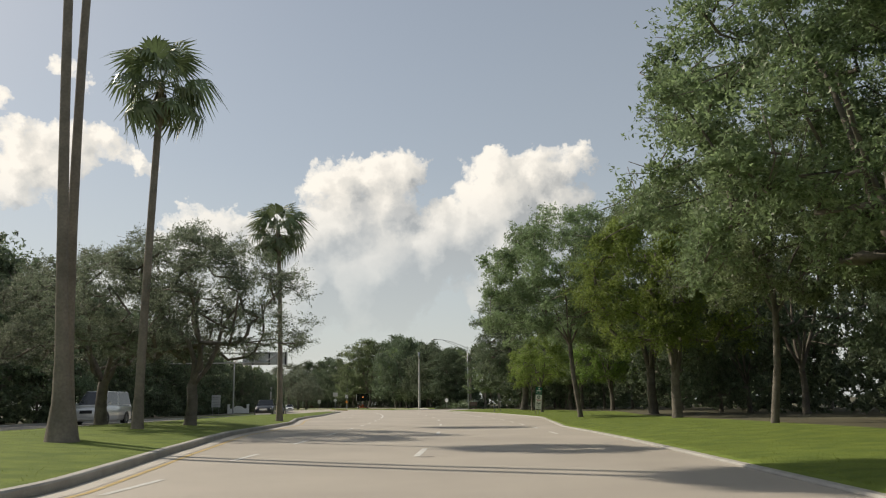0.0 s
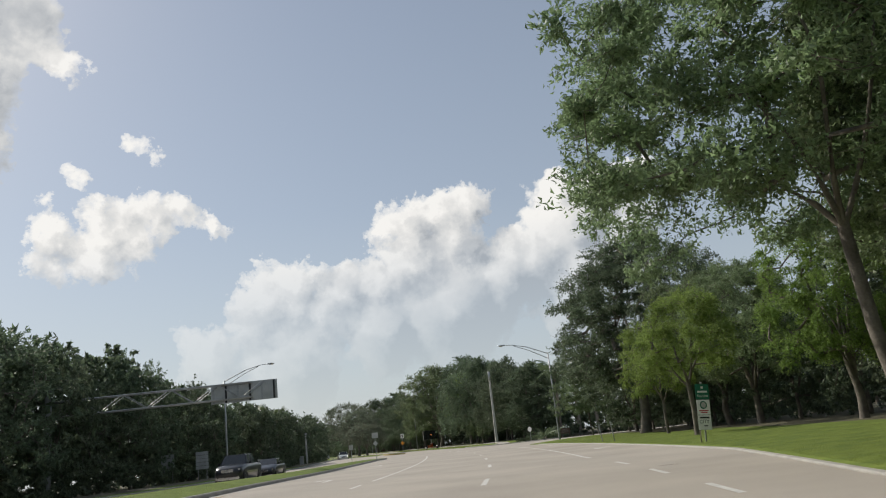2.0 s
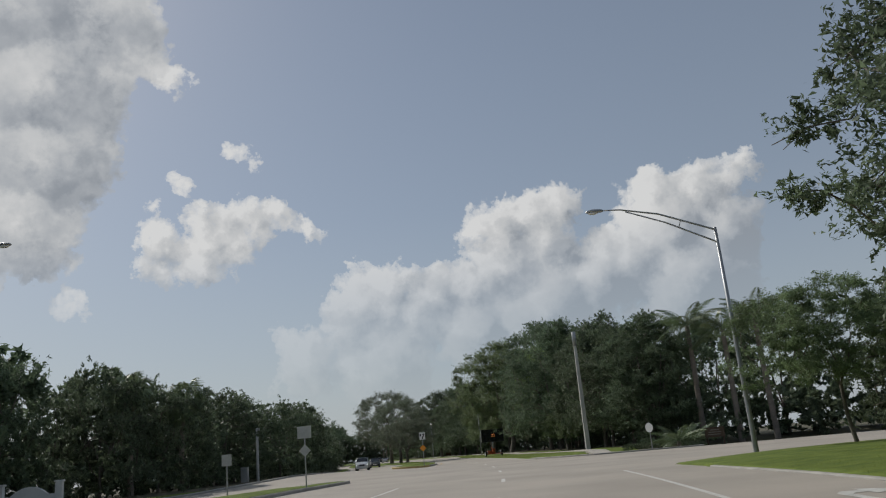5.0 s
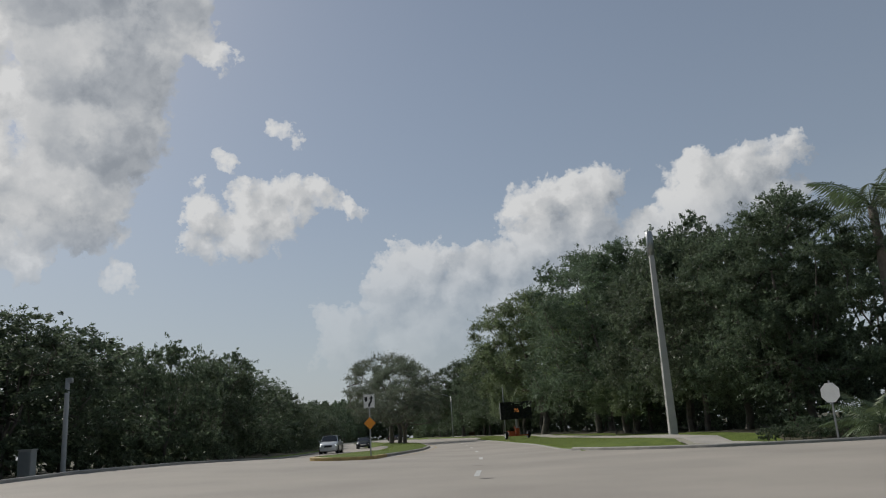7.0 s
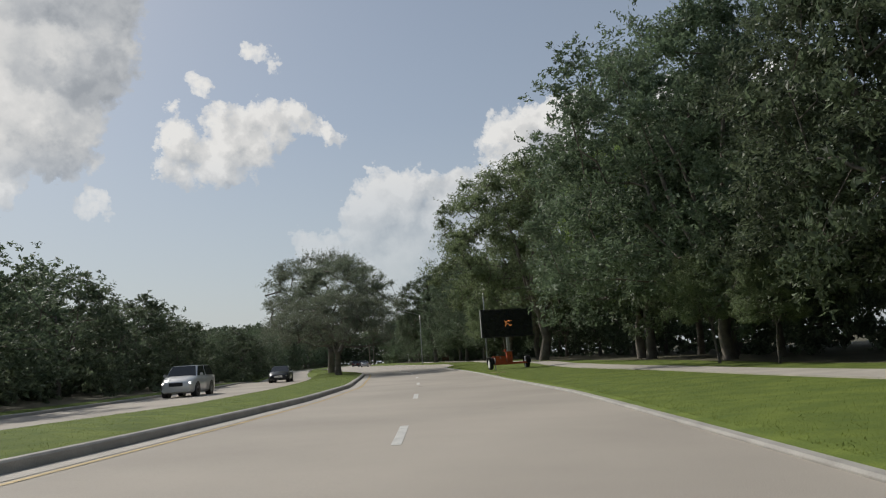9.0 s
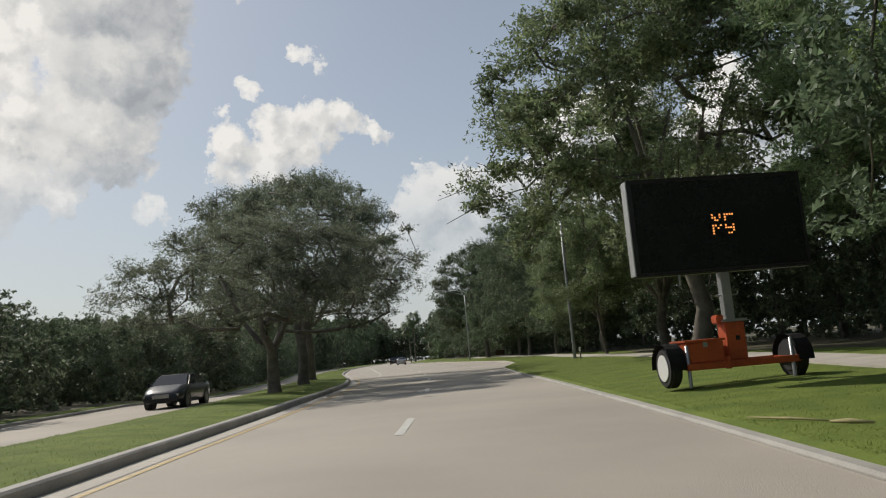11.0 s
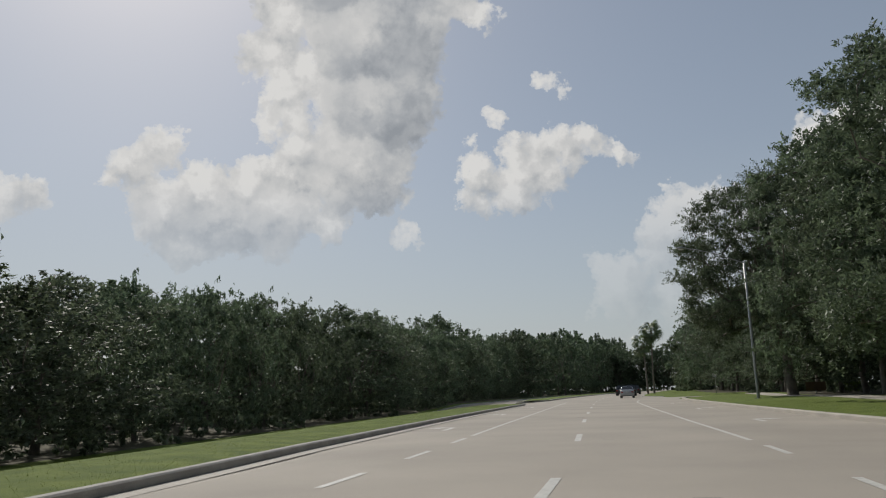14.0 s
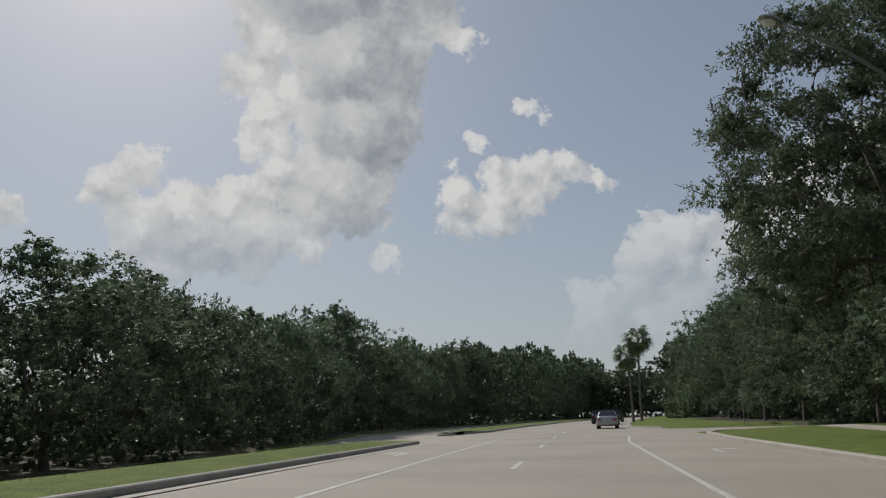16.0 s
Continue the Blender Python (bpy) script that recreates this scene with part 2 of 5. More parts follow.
# Woodland leaf again, its colour lifted to stand for haze over the shade.
HAZE_LIFTED_LEAF = material("haze_lifted_leaves", (0.22, 0.27, 0.165), 0.5, 0.4, 0.4, 0, 8, island=0.9, translucent=0.45, spec=0.4)
LIME_LEAF = material("cypress_leaves", (0.265, 0.36, 0.095), 0.55, 0.35, 0.6, 0, 8, island=0.6, rnd=0.2, translucent=0.52, spec=0.3)
PALM_LEAF = material("palm_fronds", (0.20, 0.26, 0.13), 0.45, 0.35, 1.2, 0, 8, island=0.3, rnd=0.35, translucent=0.2)

STEEL = material("galvanised_steel", (0.42, 0.43, 0.43), 0.45, 0.2, 3, 0.1, 50, metal=0.75)
ALUMINIUM = material("aluminium_panel", (0.50, 0.51, 0.50), 0.5, 0.25, 1.2, 0.05, 30, metal=0.5)
POLE_CONCRETE = material("pole_concrete", (0.50, 0.49, 0.46), 0.75, 0.15, 1.5, 0.2, 40)
WHITE_PAINT = material("white_sign_face", (0.78, 0.78, 0.75), 0.5, 0.08, 3, 0, 30)
BLACK_PAINT = material("black_paint", (0.02, 0.02, 0.022), 0.5, 0.2, 3, 0, 30)
GREEN_PAINT = material("green_sign_face", (0.01, 0.14, 0.08), 0.45, 0.15, 3, 0, 30)
RED_PAINT = material("red_lettering", (0.45, 0.04, 0.04), 0.5, 0.1, 3, 0, 30)
AMBER = material("amber_sign_face", (0.80, 0.30, 0.02), 0.45, 0.1, 3, 0, 30)
ORANGE = material("orange_trailer_paint", (0.55, 0.10, 0.03), 0.5, 0.35, 2.5, 0.1, 30)
RUBBER = material("tyre_rubber", (0.02, 0.02, 0.02), 0.8, 0.3, 6, 0.2, 40)
DARK_PANEL = material("dark_display_face", (0.015, 0.017, 0.018), 0.25, 0.3, 1.5, 0, 20)
WOOD_POST = material("weathered_post", (0.28, 0.24, 0.19), 0.9, 0.35, 4, 0.4, 30)
SIGN_WOOD = material("brown_sign_wood", (0.12, 0.08, 0.05), 0.8, 0.3, 3, 0.3, 20)


def car_paint(name, colour):
    m = material(name, colour, 0.3, 0.06, 2, 0, 20, metal=0.3)
    m.node_tree.nodes["Principled BSDF"].inputs["Coat Weight"].default_value = 0.6
    return m


PAINT_WHITE = car_paint("white_car_paint", (0.70, 0.70, 0.69))
PAINT_BLACK = car_paint("black_car_paint", (0.015, 0.017, 0.02))
PAINT_SILVER = car_paint("silver_car_paint", (0.45, 0.46, 0.47))
PAINT_GREY = car_paint("dark_grey_car_paint", (0.06, 0.065, 0.07))
CAR_GLASS = material("tinted_car_glass", (0.02, 0.025, 0.03), 0.08, 0.1, 2, 0, 20, spec=0.8)
CHROME = material("chrome", (0.7, 0.7, 0.7), 0.2, 0.1, 3, 0, 30, metal=1.0)
TAIL_RED = material("red_tail_lamp", (0.35, 0.01, 0.01), 0.25, 0.1, 3, 0, 30)


def glowing(name, colour, strength):
    m = material(name, colour, 0.4, 0.05, 3, 0, 30)
    b = m.node_tree.nodes["Principled BSDF"]
    b.inputs["Emission Color"].default_value, b.inputs["Emission Strength"].default_value = (*colour, 1), strength
    return m


HEADLAMP = glowing("lit_headlamp", (1.0, 0.96, 0.88), 2.5)
LED_AMBER = glowing("amber_led_dots", (1.0, 0.36, 0.10), 1.2)

# ---- the road's own coordinates: s along it, l to its right ----
KNOTS = [(0, -150), (0, -70), (0, 0), (-0.82, 33.4), (-3.76, 68.2), (-10.43, 110.1), (-16.4, 134.6), (-29.3, 176.4), (-41.84, 211.4), (-55.9, 242.8), (-67.8, 265.4), (-92.6, 312.7), (-115, 360.6), (-156, 463.5), (-193, 568), (-280, 790), (-360, 1000)]


def spline(knots, n=12):
    pts = []
    for i in range(1, len(knots) - 2):
        p = [Vector((*knots[j], 0)) for j in (i - 1, i, i + 1, i + 2)]
        t = [0.0]
        for a, b in zip(p, p[1:]):
            t.append(t[-1] + max((b - a).length, 1e-6) ** 0.5)
        for k in range(n):
            u = t[1] + (t[2] - t[1]) * k / n
            mixed = lambda a, b, ta, tb: a * ((tb - u) / (tb - ta)) + b * ((u - ta) / (tb - ta))
            a1, a2, a3 = mixed(p[0], p[1], t[0], t[1]), mixed(p[1], p[2], t[1], t[2]), mixed(p[2], p[3], t[2], t[3])
            pts.append(mixed(mixed(a1, a2, t[0], t[2]), mixed(a2, a3, t[1], t[3]), t[1], t[2]))
    return pts


AXIS = spline(KNOTS)
AXIS_S = [0.0]
for a, b in zip(AXIS, AXIS[1:]):
    AXIS_S.append(AXIS_S[-1] + (b - a).length)
AXIS_S = np.array(AXIS_S) - AXIS_S[12]
AXIS_X, AXIS_Y = np.array([p.x for p in AXIS]), np.array([p.y for p in AXIS])


def along(s):
    x, y = np.interp(s, AXIS_S, AXIS_X), np.interp(s, AXIS_S, AXIS_Y)
    dx, dy = np.interp(s + 2, AXIS_S, AXIS_X) - np.interp(s - 2, AXIS_S, AXIS_X), np.interp(s + 2, AXIS_S, AXIS_Y) - np.interp(s - 2, AXIS_S, AXIS_Y)
    n = math.hypot(dx, dy)
    return x, y, dx / n, dy / n


def road(s, l, z=0.0):
    x, y, dx, dy = along(s)
    return Vector((x + l * dy, y - l * dx, z))


def heading(s):
    x, y, dx, dy = along(s)
    return math.degrees(math.atan2(-dx, dy))


def table(*pairs):
    a, b = [p[0] for p in pairs], [p[1] for p in pairs]
    return lambda s: float(np.interp(s, a, b))


EDGE_R = table((-70, 4.6), (24, 4.4), (36, 4.25), (47, 5.2), (59, 6.5), (84, 6.5), (105, 6.2), (118, 5.5), (156.5, 3.7), (159, 3.2), (174, 3.3), (188, 2.75), (207, 2.5), (224, 2.55), (238, 3.4), (251, 6.1), (262, 6.9), (285, 6.3), (312, 6.2), (321, 6.6), (340, 6.0), (350, 3.4), (600, 3.4))
EDGE_L = table((-70, -5.7), (0, -5.8), (11, -6.1), (14.4, -6.7), (19, -7.5), (29, -8.9), (44, -9.6), (54, -10.9), (70, -11.9), (90, -12.2), (102, -12.0), (115, -11.4), (124, -10.7), (133, -9.3), (155.4, -5.8), (166, -5.2), (178, -4.6), (190, -4.4), (200, -4.9), (212, -5.3), (228, -5.5), (239, -6.2), (250, -7.1), (261, -7.7), (284, -7.9), (316, -7.6), (600, -7.6))
MEDIAN_FAR = table((-70, -20), (30, -19.0), (50, -18), (75, -17), (100, -15.5), (115, -14.2), (133, -11.5), (155.4, -8.9), (166, -9.0), (190, -8.8), (212, -9.6), (234, -11.0), (250, -11.4), (265, -12), (316, -12), (600, -12))
FAR_L = table((-70, -29), (45, -28), (70, -26.5), (110, -22.5), (134, -20.5), (150, -16.5), (163, -16), (175, -15.7), (200, -16.5), (230, -17.5), (250, -17.8), (265, -18.5), (600, -18.5))
BANK = table((-70, 0.0), (12, 0.0), (25, 0.018), (60, 0.018), (90, 0.0), (135, 0.0), (150, 0.035), (160, 0.03), (180, 0.0), (600, 0.0))
DROP = table((-70, 0.0), (170, 0.0), (195, 0.12), (232, 0.15), (258, 0.75), (320, 0.75), (340, 0.2), (600, 0.2))    # the opposite carriageway lies lower


def surface(s, l):
    """Height of the paved roads."""
    a, b = EDGE_L(s), MEDIAN_FAR(s)
    return BANK(s) * max(0.0, min(-1.3 - l, 12.0)) - DROP(s) * min(1.0, max(0.0, (a - l) / (a - b)))


def mound(s, l):
    """Height of the grassed median."""
    a, b = EDGE_L(s), MEDIAN_FAR(s)
    u = (l - a) / (b - a)
    end = min(abs(s - e) for e in (-68, 133, 155.4, 316, 338, 600))
    h = 0.145 + (0.22 if s < 140 else 0.10) * math.sin(math.pi * min(max(u, 0.0), 1.0)) * min(1.0, abs(b - a) / 3.5) * min(1.0, max(0.0, end - 2.0) / 7.0)
    fall = max(0.0, min(1.0, (u - 0.72) / 0.28)) ** 1.5 if s > 180 else u
    return h + surface(s, a) * (1 - fall) + surface(s, b) * fall


def verge(d, s=0.0, l=0.0):
    """Height of the grass d metres outside the right-hand kerb."""
    return 0.05 + 0.24 * (1 - math.exp(-d / 3.5)) + 0.12 * noise.noise(Vector((s * 0.07, l * 0.07, 3.0))) * min(1.0, d / 4)


def mesh_object(name, verts, faces, mat, parent=None, smooth=False):
    me = bpy.data.meshes.new(name)
    me.from_pydata([tuple(v) for v in verts], [], faces)
    me.materials.append(mat)
    if smooth:
        me.polygons.foreach_set("use_smooth", [True] * len(me.polygons))
    me.update()
    ob = new(name, me)
    ob.parent = parent
    return ob


def wide(s, l, z=0.0):
    """Like road(), but far from it the cross-lines run parallel, so that the sheet never folds."""
    q = min(max(s, -66.0), 840.0)
    p = road(q, max(-90.0, min(90.0, l)), z)
    x, y, dx, dy = along(q)
    away = Vector((math.cos(radians(18)), math.sin(radians(18)), 0)) * (l - max(-90.0, min(90.0, l)))
    return p + away + Vector((dx, dy, 0)) * (s - q)


def strip(name, mat, s0, s1, lines, step=2.0, parent=None, smooth=False, place=None):
    """A ribbon along the road; lines: functions of s giving (l, z)."""
    n = max(2, int(abs(s1 - s0) / step) + 1)
    verts, faces = [], []
    for i in range(n):
        s = s0 + (s1 - s0) * i / (n - 1)
        for f in lines:
            l, z = f(s)
            verts.append((place or road)(s, l, z))
    k = len(lines)
    for i in range(n - 1):
        for j in range(k - 1):
            faces.append((i * k + j, i * k + j + 1, (i + 1) * k + j + 1, (i + 1) * k + j))
    return mesh_object(name, verts, faces, mat, parent, smooth)


def structure(ob, label, category):
    return tagged(ob, label, category, kind="structure")


S0, S1 = -68.0, 640.0
# ground: one sheet out to the horizon, a hand's width under the roads
ground_lines = [(-1800, 0.0), (-600, 0.0), (-200, 0.0), (-90, 0.0), (-50, 0.1), (-32, 0.1)]
cols = []
for l, z in ground_lines:
    cols.append(lambda s, l=l, z=z: (l, z))
cols += [lambda s: (FAR_L(s) - 4.0, 0.28 - DROP(s)), lambda s: (FAR_L(s) - 1.2, 0.2 - DROP(s)), lambda s: (FAR_L(s) - 0.16, 0.12 - DROP(s)), lambda s: (FAR_L(s) - 0.1, -1.3), lambda s: (EDGE_R(s) + 0.1, -0.4)]
RIGHT_STEPS = (0.16, 0.6, 1.2, 2.0, 3.0, 4.5, 6.5, 9.0, 13.0, 20.0, 32.0)
SIDE_ROAD = (119.0, 150.0)


def right_height(s, d):
    h = verge(d, s, EDGE_R(s) + d)
    if SIDE_ROAD[0] - 3 < s < SIDE_ROAD[1] + 9:      # the side street runs level
        return -0.12 if SIDE_ROAD[0] - 1 < s < SIDE_ROAD[1] + 5 else h
    if 325.5 < s < 338.5:                            # a driveway
        return -0.12
    return h


for d in RIGHT_STEPS:
    cols.append(lambda s, d=d: (EDGE_R(s) + d, right_height(s, d)))
cols += [lambda s: (90, 0.0), lambda s: (200, 0.0), lambda s: (600, 0.0), lambda s: (1800, 0.0)]
ground = structure(strip("ground", GRASS, -900.0, 2200.0, cols, 1.5, smooth=True, place=wide), "mown green grass on level roadside ground", "ground")
ground.data.materials.append(EARTH_AND_SHADE)
# Forest floor; towards the kerbs its dark brown also stands for tree shade.
for i, poly in enumerate(ground.data.polygons):
    j = i % (len(cols) - 1)
    near_woods = 17 if poly.center.y < 116 else 18
    poly.material_index = 1 if j < 7 or j >= near_woods else 0

# paved carriageways: one sheet across both, the medians stand on it
road_cols = []
for k in range(25):
    road_cols.append(lambda s, k=k: ((lambda l: (l, surface(s, l)))(FAR_L(s) + (EDGE_R(s) - FAR_L(s)) * k / 24)))
carriageway = structure(strip("road", ROAD, S0, S1, road_cols, 1.5, smooth=True), "pale sun-bleached asphalt road with faint wheel tracks", "road")


def median(s0, s1, label):
    lines = []
    for k in range(13):
        def f(s, k=k):
            a, b = EDGE_L(s), MEDIAN_FAR(s)
            e0, e1 = min(1.0, max(0.0, (s - s0) / 1.8)), min(1.0, max(0.0, (s1 - s) / 1.8))
            w = math.sqrt(max(0.0, 1 - (1 - min(e0, e1)) ** 2))
            mid = (a + b) / 2
            l = mid + ((a - 0.17 + (b - a + 0.34) * k / 12) - mid) * max(w, 0.02)
            return l, mound(s, l)
        lines.append(f)
    ob = strip("median_grass", GRASS, s0 + 0.02, s1 - 0.02, lines, 0.6, smooth=True)
    return structure(ob, label, "median")


median(-68, 133, "mown grass median mounded behind its kerb")
median(155.4, 316, "mown grass median with oaks standing on it")
median(338, 600, "far grass median beside the road")


def kerb_run(name, pts, label, mat=None, height=0.16, width=0.2, sink=0):
    """A concrete kerb along points on its road side; the grass is on its left."""
    verts, faces = [], []
    prof = [(0.0, -0.12), (0.0, height - 0.03), (0.03, height), (width, height), (width, -0.12)]
    for i, p in enumerate(pts):
        a, b = pts[max(i - 1, 0)], pts[min(i + 1, len(pts) - 1)]
        d = Vector((b.x - a.x, b.y - a.y, 0)).normalized()
        side = Vector((-d.y, d.x, 0))
        fade = min(1.0, (len(pts) - 1 - i) / sink) if sink else 1.0      # the far end sinks to a low edge
        for w, z in prof:
            verts.append(p + side * w + Vector((0, 0, z if z < 0 else 0.05 + (z - 0.05) * fade)))
    k = len(prof)
    for i in range(len(pts) - 1):
        for j in range(k - 1):
            faces.append((i * k + j, (i + 1) * k + j, (i + 1) * k + j + 1, i * k + j + 1))
    faces += [tuple(range(k)), tuple(reversed(range(len(verts) - k, len(verts))))]
    return structure(mesh_object(name, verts, faces, mat or CONCRETE), label, "kerb")


def road_pts(s0, s1, fl, step=2.0):
    n = max(2, int(abs(s1 - s0) / step) + 1)
    out = []
    for i in range(n):
        s = s0 + (s1 - s0) * i / (n - 1)
        out.append(road(s, fl(s), surface(s, fl(s))))
    return out


def median_ring(s0, s1):
    """The kerb line round a median, its grass on the left going round."""
    def w(s):
        e = min(1.0, max(0.0, (s - s0) / 1.8), max(0.0, (s1 - s) / 1.8))
        return math.sqrt(max(0.0, 1 - (1 - e) ** 2))
    n = int((s1 - s0) / 1.0)
    ss = [s0 + 0.02] + [s0 + 1.8 * (1 - math.cos(math.pi / 2 * k / 6)) for k in range(1, 6)] + [s0 + 1.8 + (s1 - s0 - 3.6) * k / n for k in range(n + 1)] + [s1 - 1.8 * (1 - math.cos(math.pi / 2 * k / 6)) for k in range(5, 0, -1)] + [s1 - 0.02]
    near, far = [], []
    for s in ss:
        a, b = EDGE_L(s), MEDIAN_FAR(s)
        mid = (a + b) / 2
        for target, l in ((near, a), (far, b)):
            q = mid + (l - mid) * max(w(s), 0.02)
            target.append(road(s, q, surface(s, q)))
    return near, far


for s0, s1 in ((-68, 133), (155.4, 316), (338, 600)):
    near, far = median_ring(s0, s1)
    cut = 9 if s0 == 155.4 else 0
    kerb_run("median_kerb", near[cut:] + far[cut:][::-1], "weathered grey concrete kerb round the median")

# right-hand kerbs
kerb_run("kerb", road_pts(113, -68, EDGE_R), "low worn concrete edge beside the grass", height=0.05, width=0.24)
corner = [road(s, l) for s, l in ((147.6, 16.0), (148.4, 11.5), (149.8, 8.2), (152.0, 6.1), (154.4, 4.6), (157.0, 3.55))]
kerb_run("corner_kerb", corner[::-1], "pale concrete kerb curving into the side street", height=0.13, width=0.22)
kerb_run("kerb", road_pts(248, 157.2, EDGE_R), "low pale concrete edge beside the mown verge", height=0.05, width=0.24)
kerb_run("kerb", [road(s, l) for s, l in ((326.0, 16.0), (325.6, 11.0), (324.6, 8.6), (323.0, 7.2))] + road_pts(321.0, 248.5, EDGE_R), "pale rolled concrete kerb beside the turn lane", SIDEWALK, height=0.16, width=0.24, sink=5)
kerb_run("far_kerb", road_pts(600, 341, EDGE_R), "pale concrete kerb beyond the driveway", height=0.11, width=0.30)
kerb_run("opposite_kerb", road_pts(-68, 600, FAR_L), "grey concrete kerb of the opposite carriageway", height=0.13)
side = structure(mesh_object("side_street", [road(113, 5.6, -0.006), road(120, 8.5, 0.01), road(124, 13, 0.02), road(126, 22, 0.02), road(128, 56, 0.02), road(143, 57, 0.02), road(146.4, 22, 0.02), road(147.4, 16, 0.02), road(148.2, 11.5, 0.02), road(149.6, 8.2, 0.01), road(157, 3.4, -0.006)], [tuple(range(11))], ROAD), "pale asphalt side street joining the road", "road")

structure(mesh_object("driveway", [road(321, 6.5, -0.006), road(323.2, 7.3, 0.01), road(324.8, 8.7, 0.02), road(325.2, 12, 0.02), road(325, 40, 0.02), road(340, 40, 0.02), road(339.5, 11, 0.02), road(342, 5.4, -0.006)], [tuple(range(8))], ROAD), "pale asphalt driveway joining the road", "driveway")

# ---- markings ----
DASHES = table((0, -1.5), (33, -1.35), (58, -1.2), (120, -1.15), (142, -0.85), (157, -0.75), (190, -1.15), (217, -1.45), (254, -1.3), (285, -1.45), (600, -1.4))
TURN_L = table((0, -5.05), (17, -5.3), (46, -5.5), (61, -5.6), (105, -5.5), (240, -4.5), (318, -4.3))
TURN_R = table((20, 3.0), (57, 2.95), (66, 2.65), (102, 3.2), (118, 3.4), (240, 2.6), (258, 2.4), (290, 2.15), (312, 2.15), (321, 2.6))


def stripe(name, mat, s0, s1, fl, width, label, group=""):
    f = lambda side: (lambda s: (fl(s) + side * width / 2, surface(s, fl(s) + side * width / 2) + 0.006))
    ob = structure(strip(name, mat, s0, s1, [f(-1), f(1)], 1.0), label, "road marking")
    if group:
        tagged(ob, group=group)
    return ob


dash_ends = [142.66 - 12.19 * k for k in range(1, 15)] + [142.66 + 12.19 * k for k in range(6)] + [217.0, 229.5, 241.9, 254.1, 265.0, 275.8, 286.3] + [298.2 + 12.19 * k for k in range(9)]
for end in dash_ends:
    stripe("lane_dash", WHITE_LINE, end - 3.05, end, DASHES, 0.15, "worn white lane dash painted on the asphalt", "lane dashes")
for s in (10.8, 16.8, 22.9, 29.0, 35.1, 41.2, 46.3, 52.6, 58.6):
    stripe("turn_lane_dash", WHITE_LINE, s, s + 2.1, TURN_L, 0.13, "short white dash beside the turn lane", "turn lane dashes")
stripe("turn_lane_line", WHITE_LINE, 63.3, 118, TURN_L, 0.13, "solid white line of the left-turn lane")
for s in (28.6, 34.7, 40.5, 45.6, 51.4, 57.0):
    stripe("turn_lane_dash", WHITE_LINE, s, s + 2.2, TURN_R, 0.13, "short white dash beside the turn lane", "turn lane dashes")
stripe("turn_lane_line", WHITE_LINE, 64.5, 116, TURN_R, 0.13, "solid white line of the right-turn lane")
for s in (243.9, 248.6, 253.2, 257.8, 262.4):
    stripe("turn_lane_dash", WHITE_LINE, s, s + 2.0, TURN_L, 0.13, "short white dash beside the turn lane", "turn lane dashes")
for s in (245.9, 251.8, 257.4):
    stripe("turn_lane_dash", WHITE_LINE, s, s + 2.0, TURN_R, 0.13, "short white dash beside the turn lane", "turn lane dashes")
stripe("turn_lane_line", WHITE_LINE, 265.5, 320, TURN_L, 0.13, "solid white line of the left-turn lane")
stripe("turn_lane_line", WHITE_LINE, 261, 321, TURN_R, 0.13, "solid white line of the right-turn lane")
for a, b in ((-68, 62), (160, 250)):
    stripe("yellow_edge_line", YELLOW_LINE, a, b, lambda s: EDGE_L(s) + 0.55, 0.11, "faded yellow edge line along the median gutter")
for a, b in ((-68, 131), (160, 314)):
    stripe("gutter", SIDEWALK, a, b, lambda s: EDGE_L(s) + 0.22, 0.40, "pale concrete gutter along the median kerb")


def turn_arrow(s, l, hand):
    """A painted turn arrow: shaft along the lane, head to one side."""
    out = [(-1.3, -0.08), (0.55, -0.08), (0.9, 0.08), (0.9, 0.42), (1.25, 0.42), (0.72, 1.05), (0.2, 0.42), (0.55, 0.42), (0.50, 0.18), (0.36, 0.10), (-1.3, 0.10)]
    verts = [road(s + a, l + hand * b, surface(s, l) + 0.007) for a, b in out]
    face = tuple(range(len(verts)))
    return structure(mesh_object("turn_arrow", verts, [face if hand < 0 else face[::-1]], WHITE_LINE), "white turn arrow painted in the turn lane", "road marking")


